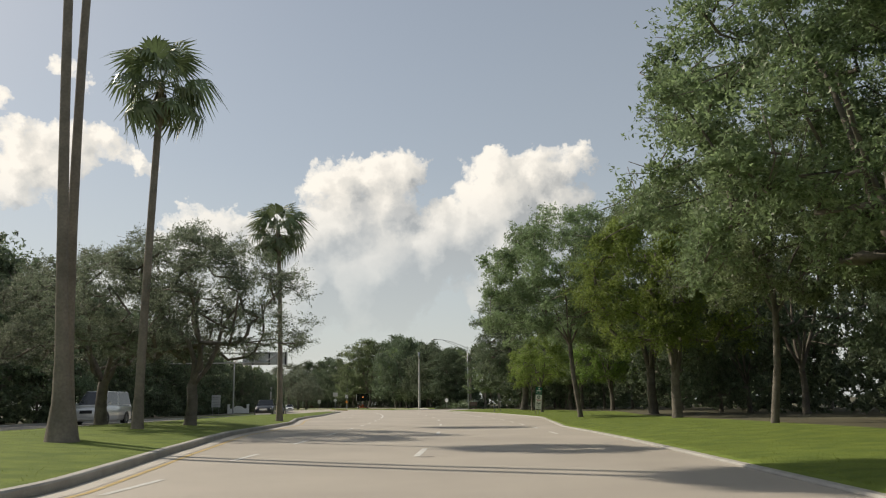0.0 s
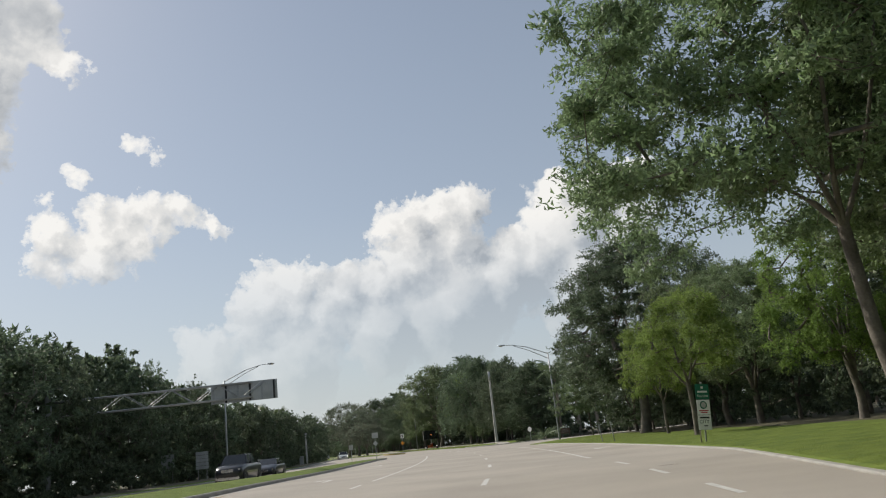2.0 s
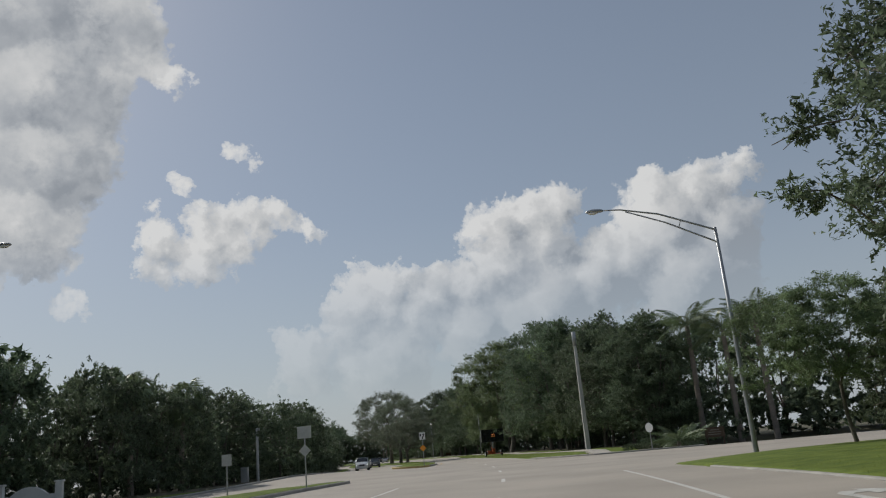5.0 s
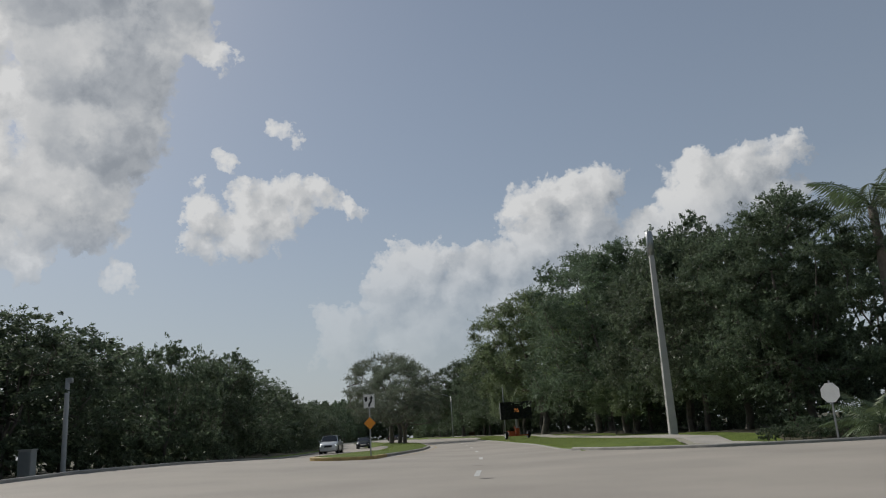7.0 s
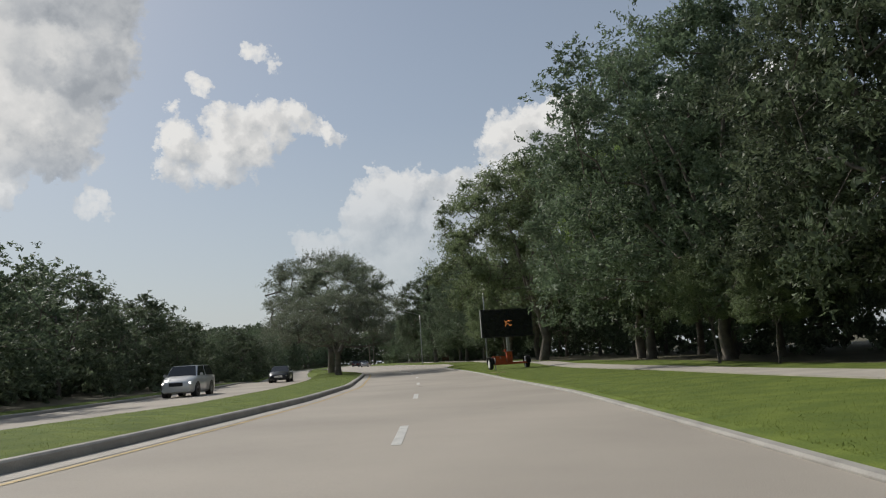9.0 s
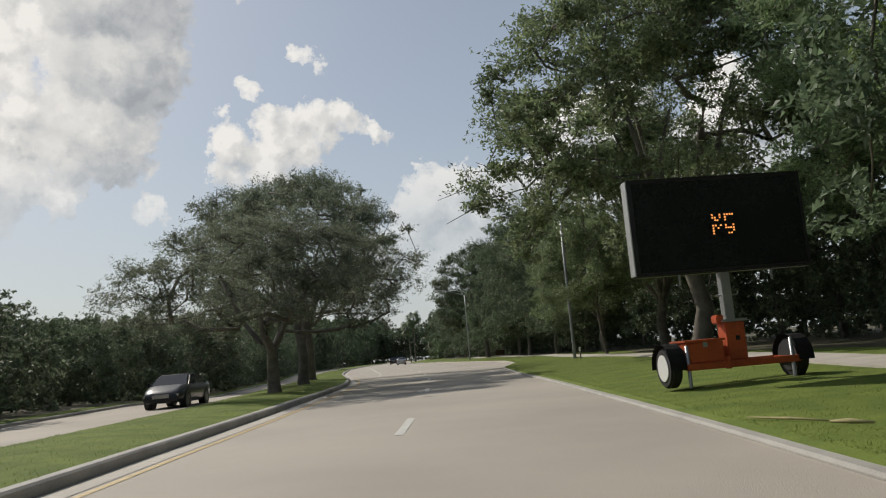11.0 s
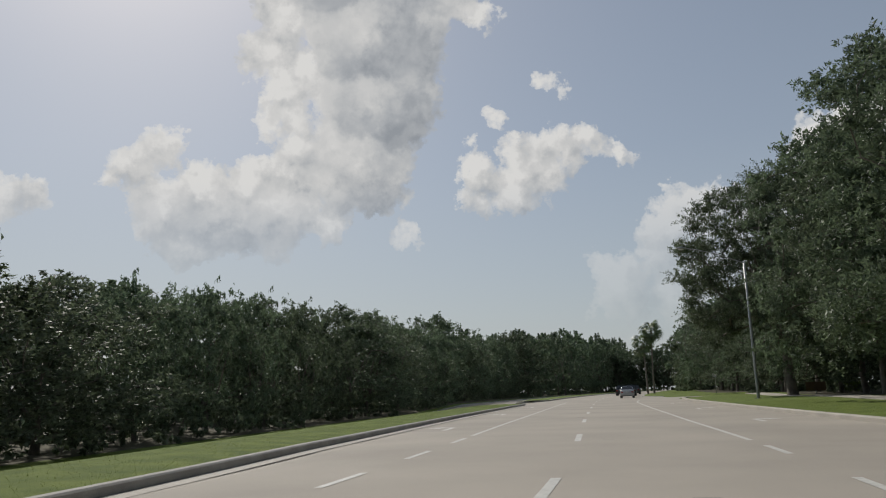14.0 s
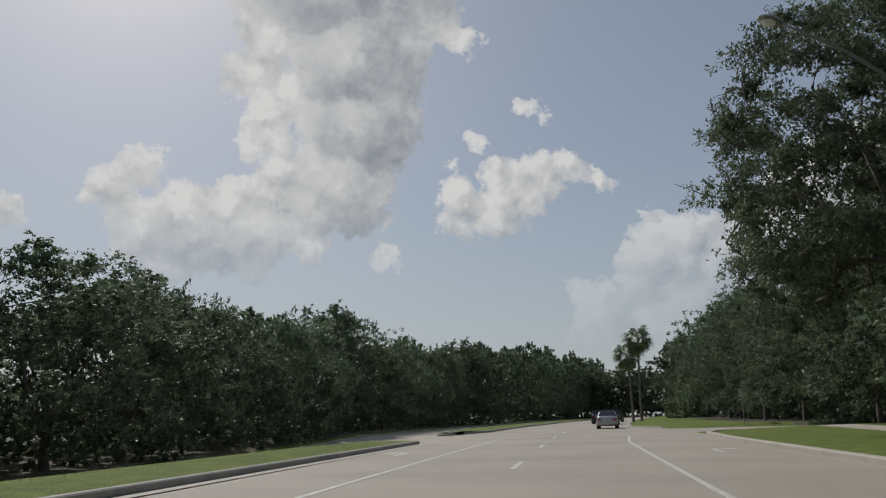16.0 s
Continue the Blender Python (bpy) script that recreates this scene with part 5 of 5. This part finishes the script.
marker = thing("marker_post", "white-topped wooden marker post in the mown grass", "post", at(234.4, 7.7))
part("shaft", box_bm(-0.04, 0.04, -0.04, 0.04, -0.1, 0.55, 0.006), WOOD_POST, marker)
part("cap", box_bm(-0.045, 0.045, -0.045, 0.045, 0.45, 0.7, 0.006), WHITE_PAINT, marker, "white painted top")

post_l = thing("wooden_post", "tall weathered post beside a metal cabinet", "post", at(156.5, -20.6))
part("shaft", pole_bm([(0, 0, -0.2), (0, 0, 4.6)], [0.13, 0.11], 8), POLE_CONCRETE, post_l)
part("box", box_bm(-0.05, 0.25, -0.1, 0.1, 4.36, 4.6, 0.02), ALUMINIUM, post_l, "small box at the top")
cab = thing("utility_cabinet", "grey metal roadside utility cabinet on a slab", "utility cabinet", at(154.6, -21.3))
part("body", box_bm(-0.3, 0.3, -0.25, 0.25, 0.06, 1.25, 0.02), POLE_CONCRETE, cab)
part("lid", box_bm(-0.33, 0.33, -0.28, 0.28, 1.25, 1.31, 0.01), POLE_CONCRETE, cab)
part("door", box_bm(-0.26, 0.26, -0.262, -0.25, 0.12, 1.2, 0.004), ALUMINIUM, cab)

# guide boards seen from behind beside the opposite carriageway
for s, l, turn in ((113.5, -27.6, 4), (111.5, -30.4, 4)):
    b = thing("guide_board", "road sign board on two posts seen from behind", "road sign", at(s, l, turn))
    part("post", box_bm(-0.45, -0.39, 0, 0.06, -0.2, 2.7), STEEL, b)
    part("post", box_bm(0.39, 0.45, 0, 0.06, -0.2, 2.7), STEEL, b)
    for k in range(5):
        part("slat", box_bm(-0.6, 0.6, -0.03, 0.0, 1.0 + 0.34 * k, 1.31 + 0.34 * k, 0.005), ALUMINIUM, b)

wall_sign = thing("entrance_wall", "low white scalloped entrance wall with two piers", "entrance wall", at(127.0, -25.6, 10))
curve = [(-1.3, 0.0)] + [(-1.3 + 2.6 * k / 14, 0.75 + 0.42 * max(0, math.cos((k / 14 - 0.5) * math.pi * 1.5)) ** 0.7) for k in range(15)] + [(1.3, 0.0)]
part("wall", plate_bm(curve, -0.12, 0.12), WHITE_PAINT, wall_sign)
for x in (-1.45, 1.45):
    p = part("pier", box_bm(x - 0.17, x + 0.17, -0.18, 0.18, -0.1, 1.3, 0.02), WHITE_PAINT, wall_sign)
    part("cap", box_bm(x - 0.22, x + 0.22, -0.23, 0.23, 1.3, 1.4, 0.02), WHITE_PAINT, p)

# overhead cantilever sign over the opposite carriageway
gantry = thing("overhead_sign", "overhead road sign seen from behind on a steel truss arm", "road sign", at(96.0, -16.8, 2))
gantry.matrix_basis = Matrix.Translation(road(96.0, -16.8, 0.0)) @ Matrix.Rotation(radians(heading(96.0) + 2), 4, "Z") @ Matrix.Scale(1.24, 4)
part("column", pole_bm([(-14.5, 0.3, -0.3), (-14.5, 0.3, 6.9)], [0.24, 0.2], 14), STEEL, gantry)
for y, z in ((0.05, 6.1), (0.65, 6.1), (0.05, 5.15), (0.65, 5.15)):
    part("chord", pole_bm([(-14.5, y, z), (-1.6, y, z)], [0.045, 0.042], 8), STEEL, gantry)
for k in range(9):
    x = -14.2 + 1.5 * k
    for y in (0.05, 0.65):
        part("diagonal", pole_bm([(x, y, 6.1 if k % 2 else 5.15), (x + 1.4, y, 5.15 if k % 2 else 6.1)], [0.028, 0.028], 6), STEEL, gantry)
    part("cross_brace", pole_bm([(x, 0.05, 6.1), (x + 0.5, 0.65, 6.1)], [0.028, 0.028], 6), STEEL, gantry)
panel = part("sign_panel", box_bm(-4.3, 0.0, 0.72, 0.80, 4.95, 6.2, 0.01), ALUMINIUM, gantry, "ribbed aluminium back of a wide sign panel")
for k in range(6):
    x = -4.1 + 0.78 * k
    part("rib", box_bm(x - 0.06, x + 0.06, 0.66, 0.72, 4.97, 6.18, 0.008), BLACK_PAINT if k % 2 else STEEL, panel)

# ---- vehicles ----
def loft_bm(stations, shape, smooth=True):
    """Skin over cross-sections: stations (y, ...) each turned by shape() into a closed ring of (x, z)."""
    bm = bmesh.new()
    rings = []
    for st in stations:
        rings.append([bm.verts.new((x, st[0], z)) for x, z in shape(st)])
    for a, b in zip(rings, rings[1:]):
        n = len(a)
        for i in range(n):
            j = (i + 1) % n
            bm.faces.new((a[i], a[j], b[j], b[i]))
    bm.faces.new(rings[0])
    bm.faces.new(rings[-1][::-1])
    bmesh.ops.recalc_face_normals(bm, faces=bm.faces[:])
    for f in bm.faces:
        f.smooth = smooth
    return bm


def body_ring(st):
    y, w, z0, z1 = st
    zm = z0 + (z1 - z0) * 0.55
    half = [(w * 0.86, z0), (w * 0.97, z0 + 0.10), (w, zm), (w * 0.97, z1 - 0.10), (w * 0.90, z1 - 0.02), (w * 0.55, z1 + 0.02)]
    return half + [(-x, z) for x, z in reversed(half)]


def panel_bm(corners, out=0.012, shrink=0.08):
    """A pane laid just outside a sloping face, smaller than it by a margin."""
    c = sum(corners, Vector()) / len(corners)
    n = (corners[1] - corners[0]).cross(corners[2] - corners[0]).normalized()
    q = [p + (c - p).normalized() * shrink + n * out for p in corners]
    bm = bmesh.new()
    a = [bm.verts.new(p) for p in q]
    b = [bm.verts.new(p - n * (out + 0.01)) for p in q]
    bm.faces.new(a)
    for i in range(len(a)):
        j = (i + 1) % len(a)
        bm.faces.new((a[j], a[i], b[i], b[j]))
    bmesh.ops.recalc_face_normals(bm, faces=bm.faces[:])
    return bm


def wheel_part(x, y, r, parent, rim_mat):
    w = part("wheel", pole_bm([(x - 0.02, y, r), (x + 0.02, y, r)], [r * 0.3, r * 0.3], 12), RUBBER, parent)
    tyre = bmesh.new()
    bmesh.ops.create_cone(tyre, cap_ends=True, segments=24, radius1=r, radius2=r, depth=0.22)
    bmesh.ops.bevel(tyre, geom=[e for e in tyre.edges if abs(e.verts[0].co.z - e.verts[1].co.z) < 0.01], offset=0.035, segments=2, affect="EDGES")
    bmesh.ops.rotate(tyre, verts=tyre.verts[:], matrix=Matrix.Rotation(radians(90), 3, "Y"))
    bmesh.ops.translate(tyre, verts=tyre.verts[:], vec=(x, y, r))
    part("tyre", tyre, RUBBER, w, "black rubber tyre")
    rim = bmesh.new()
    bmesh.ops.create_cone(rim, cap_ends=True, segments=20, radius1=r * 0.66, radius2=r * 0.60, depth=0.25)
    bmesh.ops.rotate(rim, verts=rim.verts[:], matrix=Matrix.Rotation(radians(90), 3, "Y"))
    bmesh.ops.translate(rim, verts=rim.verts[:], vec=(x, y, r))
    part("rim", rim, rim_mat, w, "metal wheel rim")
    return w


# kind: length, half width, bonnet height, belt height, roof height, cabin (front foot, front top, rear top, rear foot) from the middle, boot height, wheel radius
KINDS = {
    "sedan": (4.75, 0.90, 0.86, 0.98, 1.44, (1.25, 0.45, -1.05, -1.75), 1.02, 0.33),
    "suv": (4.75, 0.94, 1.05, 1.14, 1.72, (1.35, 0.75, -1.75, -2.15), 1.14, 0.37),
    "pickup": (5.80, 1.00, 1.22, 1.28, 1.93, (1.35, 0.75, -0.85, -1.00), 1.26, 0.41),
    "van": (5.40, 0.98, 1.15, 1.25, 2.15, (1.95, 1.15, -2.45, -2.62), 1.25, 0.36),
}


def build_car(kind, paint, label, m, lamps_on=False):
    length, w, zb, zbelt, zr, (f0, f1, r1, r0), zt, r = KINDS[kind]
    h = length / 2
    car = thing(kind, label, "car" if kind != "pickup" else "pickup truck", m, "traffic on the road")
    body = part("body", loft_bm([(-h, w * 0.80, 0.42, zt - 0.14), (-h + 0.10, w * 0.92, 0.30, zt - 0.03), (-h + 0.5, w * 0.98, 0.24, zt), (r0, w, 0.22, zbelt), (0, w, 0.20, zbelt), (f0, w, 0.22, zbelt), (f0 + 0.3, w * 0.99, 0.22, zb + 0.04), (h - 0.5, w * 0.95, 0.24, zb - 0.04), (h - 0.12, w * 0.86, 0.28, zb - 0.18), (h, w * 0.72, 0.36, zb - 0.30)], body_ring), paint, car)
    wr, wb = w * 0.74, w * 0.93
    lo = [Vector((x * wb, y, zbelt - 0.03)) for x, y in ((-1, f0), (1, f0), (1, r0), (-1, r0))]
    hi = [Vector((x * wr, y, zr)) for x, y in ((-1, f1), (1, f1), (1, r1), (-1, r1))]
    cab = bmesh.new()
    va, vb = [cab.verts.new(p) for p in lo], [cab.verts.new(p) for p in hi]
    cab.faces.new(vb)
    for i in range(4):
        j = (i + 1) % 4
        cab.faces.new((va[i], va[j], vb[j], vb[i]))
    bmesh.ops.recalc_face_normals(cab, faces=cab.faces[:])
    top_edges = [e for e in cab.edges if sum(v.co.z for v in e.verts) > zbelt + zr - 0.1]
    bmesh.ops.bevel(cab, geom=top_edges, offset=0.07, segments=3, affect="EDGES")
    part("cabin", cab, paint, car)
    part("windscreen", panel_bm([lo[1], lo[0], hi[0], hi[1]]), CAR_GLASS, car, "dark tinted windscreen")
    part("rear_window", panel_bm([lo[3], lo[2], hi[2], hi[3]]), CAR_GLASS, car, "dark tinted rear window")
    for sgn, (a, b, c, d) in ((1, (lo[2], lo[1], hi[1], hi[2])), (-1, (lo[0], lo[3], hi[3], hi[0]))):
        m0, m1 = a.lerp(b, 0.48), d.lerp(c, 0.48)
        part("side_window", panel_bm([a, m0, m1, d], shrink=0.09), CAR_GLASS, car)
        part("side_window", panel_bm([m0, b, c, m1], shrink=0.09), CAR_GLASS, car)
        x = sgn * w
        part("wing_mirror", box_bm(min(x * 1.0, x * 1.17), max(x * 1.0, x * 1.17), f0 - 0.42, f0 - 0.28, zbelt - 0.02, zbelt + 0.15, 0.03), paint, car)
        lamp_x = sorted((x * 0.45, x * 0.84))
        part("headlight", box_bm(lamp_x[0], lamp_x[1], h - 0.20, h - 0.06, zb - 0.36, zb - 0.22, 0.03), HEADLAMP if lamps_on else CHROME, car, "clear headlight")
        tail_x = sorted((x * 0.50, x * 0.88))
        part("tail_light", box_bm(tail_x[0], tail_x[1], -h - 0.005, -h + 0.12, zt - 0.38, zt - 0.20, 0.03), TAIL_RED, car, "red tail light")
        for y in (h - 0.95, -h + 0.98):
            wheel_part(sgn * (w - 0.12), y, r, car, STEEL)
            arch = bmesh.new()
            bmesh.ops.create_cone(arch, cap_ends=True, segments=20, radius1=r + 0.07, radius2=r + 0.07, depth=0.30)
            bmesh.ops.rotate(arch, verts=arch.verts[:], matrix=Matrix.Rotation(radians(90), 3, "Y"))
            bmesh.ops.translate(arch, verts=arch.verts[:], vec=(sgn * (w - 0.145), y, r + 0.02))
            part("wheel_arch", arch, BLACK_PAINT, car)
    part("grille", box_bm(-w * 0.42, w * 0.42, h - 0.10, h + 0.01, zb - 0.46, zb - 0.24, 0.02), BLACK_PAINT if paint is not PAINT_BLACK else CHROME, car, "radiator grille")
    part("front_bumper", box_bm(-w * 0.82, w * 0.82, h - 0.22, h + 0.05, 0.30, 0.50, 0.05), paint if kind != "pickup" else CHROME, car)
    part("rear_bumper", box_bm(-w * 0.86, w * 0.86, -h - 0.07, -h + 0.2, 0.34, 0.56, 0.05), paint, car)
    plate = part("number_plate", box_bm(-0.16, 0.16, -h - 0.025, -h - 0.002, zt - 0.36, zt - 0.21, 0.004), WHITE_PAINT, car, "white number plate")
    bars(plate, GREEN_PAINT, [(-0.11, 0.11, zt - 0.31, zt - 0.26)], -h - 0.026)
    if kind == "pickup":
        part("bed_cover", box_bm(-w * 0.85, w * 0.85, -h + 0.12, r0 - 0.08, zt - 0.02, zt + 0.05, 0.02), BLACK_PAINT, car, "black cover over the load bed")
    return car


def on_road(s, l, turn=0.0):
    return Matrix.Translation(road(s, l, surface(s, l) + 0.005)) @ Matrix.Rotation(radians(heading(s) + turn), 4, "Z")


build_car("sedan", PAINT_SILVER, "silver sedan driving ahead in the lane", on_road(346.0, 1.6))
build_car("suv", PAINT_GREY, "dark grey sport utility car far ahead", on_road(372.0, 1.5))
build_car("suv", PAINT_BLACK, "black sport utility car in distant traffic", on_road(383.0, -0.4))
build_car("suv", PAINT_GREY, "dark grey sport utility car in distant traffic", on_road(398.0, 1.2))
build_car("pickup", PAINT_BLACK, "black pickup truck with a chrome grille oncoming", on_road(90.0, -18.4, 180))
build_car("sedan", PAINT_BLACK, "black sedan following the pickup truck", on_road(98.0, -18.0, 180))
build_car("sedan", PAINT_BLACK, "black sedan on the opposite carriageway", on_road(225.0, -12.9, 180))
build_car("suv", PAINT_WHITE, "white sport utility car oncoming on the opposite carriageway", on_road(198.5, -14.4, 180), True)
build_car("van", PAINT_WHITE, "white van beyond the tree-planted median", on_road(54.0, -24.0, 180))

# ---- message-board trailer on the verge ----
vms = thing("message_board_trailer", "orange roadside trailer carrying a large dark message board", "message board", at(203.5, 4.75, 8))
frame_beam = part("frame_beam", box_bm(-1.05, 1.15, -0.32, -0.20, 0.30, 0.42, 0.015), ORANGE, vms)
part("frame_beam", box_bm(-1.05, 1.15, 0.45, 0.57, 0.30, 0.42, 0.015), ORANGE, vms)
for x in (-1.05, -0.1, 1.03):
    part("cross_beam", box_bm(x, x + 0.12, -0.20, 0.45, 0.31, 0.41, 0.012), ORANGE, vms)
part("axle", pole_bm([(-1.18, 0.1, 0.36), (1.18, 0.1, 0.36)], [0.045, 0.045], 8), RUBBER, vms)
chest = part("battery_box", box_bm(-1.0, -0.28, -0.24, 0.40, 0.42, 0.80, 0.02), ORANGE, vms, "faded orange battery box")
part("lid", box_bm(-1.03, -0.25, -0.27, 0.43, 0.80, 0.84, 0.01), ORANGE, chest)
part("latch", box_bm(-0.68, -0.60, -0.275, -0.25, 0.70, 0.79, 0.005), STEEL, chest)
part("mast_socket", box_bm(-0.16, 0.20, -0.18, 0.18, 0.42, 1.12, 0.02), ORANGE, vms, "orange mast housing")
part("socket_cap", box_bm(-0.22, 0.26, -0.22, 0.22, 1.12, 1.17, 0.01), STEEL, vms)
part("mast", box_bm(-0.09, 0.09, -0.09, 0.09, 1.1, 2.25, 0.012), STEEL, vms, "square galvanised mast")
for x, mat in ((-1.22, WHITE_PAINT), (1.22, RUBBER)):
    wheel_part(x, 0.1, 0.37, vms, mat)
    sgn = 1 if x > 0 else -1
    guard = bmesh.new()
    arc = [(0.1 + 0.46 * math.cos(radians(a)), 0.37 + 0.44 * math.sin(radians(a))) for a in range(-5, 186, 19)]
    rings = [[guard.verts.new((x + q, y, z)) for q in (-0.15, 0.15)] for y, z in arc]
    for a, b in zip(rings, rings[1:]):
        guard.faces.new((a[0], a[1], b[1], b[0]))
    bmesh.ops.solidify(guard, geom=guard.faces[:], thickness=0.02)
    part("mudguard", guard, RUBBER, vms, "dark rounded mudguard")
    part("jack_leg", pole_bm([(x - sgn * 0.22, -0.26, 0.0), (x - sgn * 0.22, -0.26, 0.75)], [0.035, 0.035], 8), STEEL, vms)
part("edge_strip", box_bm(-1.745, -1.722, -0.15, 0.09, 2.08, 3.86, 0.004), ALUMINIUM, vms, "bright strip down the case's edge")
part("tie_down", box_bm(-0.30, -0.22, -0.34, -0.24, 0.28, 0.50, 0.01), ORANGE, vms)
part("winch", box_bm(-0.30, -0.16, -0.14, 0.10, 1.10, 1.26, 0.02), ORANGE, vms, "orange hand winch on the mast")
part("lock_pin", pole_bm([(-0.22, 0, 1.62), (0.22, 0, 1.62)], [0.015, 0.015], 6), STEEL, vms)
part("latch", box_bm(0.0, 0.08, -0.195, -0.18, 0.78, 0.86, 0.005), BLACK_PAINT, vms)
part("drawbar", pole_bm([(-1.2, 0.62, 0.36), (1.3, 0.62, 0.36)], [0.045, 0.045], 8), WOOD_POST, vms, "dull brown drawbar tube")
board = part("display_case", box_bm(-1.72, 1.72, -0.16, 0.10, 2.05, 3.88, 0.02), BLACK_PAINT, vms, "flat black display case")
part("display_face", box_bm(-1.64, 1.64, -0.168, -0.158, 2.13, 3.80, 0.003), DARK_PANEL, board, "glossy dark display face")
for z in (2.07, 3.84):
    part("rim_strip", box_bm(-1.73, 1.73, -0.185, -0.15, z, z + 0.035, 0.004), RUBBER, board)
for row, pattern in enumerate(("1001.1111", "1101.1000", "0110.1000", "", "1101.1001", "1010.1111", "1000.0001", "1000.0110")):
    for col, c in enumerate(pattern):
        if c == "1":
            x, z = -0.14 + 0.05 * col, 3.12 - 0.05 * row
            part("led_dot", box_bm(x - 0.013, x + 0.013, -0.182, -0.168, z - 0.013, z + 0.013), LED_AMBER, board)
for x in (-0.9, 0.9):
    part("hanging_strap", box_bm(x - 0.02, x + 0.02, -0.13, -0.10, 1.85, 2.06, 0.005), STEEL, board)

# ---- hedges and litter ----
def hedge(s, l, a, b, h, label, seed, mat=None):
    rng = np.random.default_rng(seed)
    m = at(s, l)
    ob = thing("hedge", label, "hedge", m, "hedges by the driveway")
    cs = [((rng.random() - 0.5) * a, (rng.random() - 0.5) * b, 0.12 + rng.random() * (h - 0.2)) for k in range(int(30 * a * b) + 20)]
    crown = new("leaves", leaf_mesh("hedge_leaves", cs, [0.2] * len(cs), 60, 0.05, mat or DARK_LEAF, rng))
    crown.parent = ob
    verts, faces = [], []
    for k in range(10):
        p = Vector(((rng.random() - 0.5) * a * 0.9, (rng.random() - 0.5) * b * 0.9, -0.05))
        tube(verts, faces, [p, p + Vector((0.03, 0.02, h * 0.4)), p + Vector((rng.normal() * 0.1, rng.normal() * 0.1, h * 0.8))], [0.02, 0.014, 0.006], 4)
    mesh_object("stems", verts, faces, BARK, ob)
    return ob


hedge(331.0, 21.0, 4.5, 1.1, 0.7, "low clipped dark hedge by the driveway", 91)
hedge(330.0, 15.5, 3.0, 1.2, 0.6, "low dark hedge at the driveway corner", 92)
hedge(313.0, 19.5, 2.0, 1.2, 0.9, "rounded light green shrub in a planted bed", 93, LIME_LEAF)
hedge(152.8, 12.6, 3.2, 1.2, 0.6, "low hedge in the bed by the side street", 94)
hedge(155.0, 15.0, 3.5, 1.4, 0.7, "dark green hedge before the woods", 95)

# scraps on the verge
scrap = thing("dry_palm_sheath", "dry straw-coloured palm sheath lying in the grass", "plant litter", at(197.6, 3.3, -150, 0.02))
part("blade", pole_bm([(0, -0.6, 0.0), (0.03, 0, 0.012), (0, 0.55, 0.0)], [0.008, 0.016, 0.006], 6), STRAW, scrap)
part("husk", pole_bm([(0.05, 0.5, 0.0), (0.1, 0.75, 0.02), (0.08, 1.0, 0.01)], [0.012, 0.026, 0.01], 6), STRAW, scrap)
stone = thing("stone", "small grey stone lying on the concrete edge", "stone", at(192.6, 2.85, 0, 0.02))
bm = bmesh.new()
bmesh.ops.create_icosphere(bm, subdivisions=2, radius=0.07)
for v in bm.verts:
    v.co = v.co * (1 + 0.25 * noise.noise(v.co * 9)) * 1.0
    v.co.z *= 0.55
part("lump", bm, CONCRETE, stone)
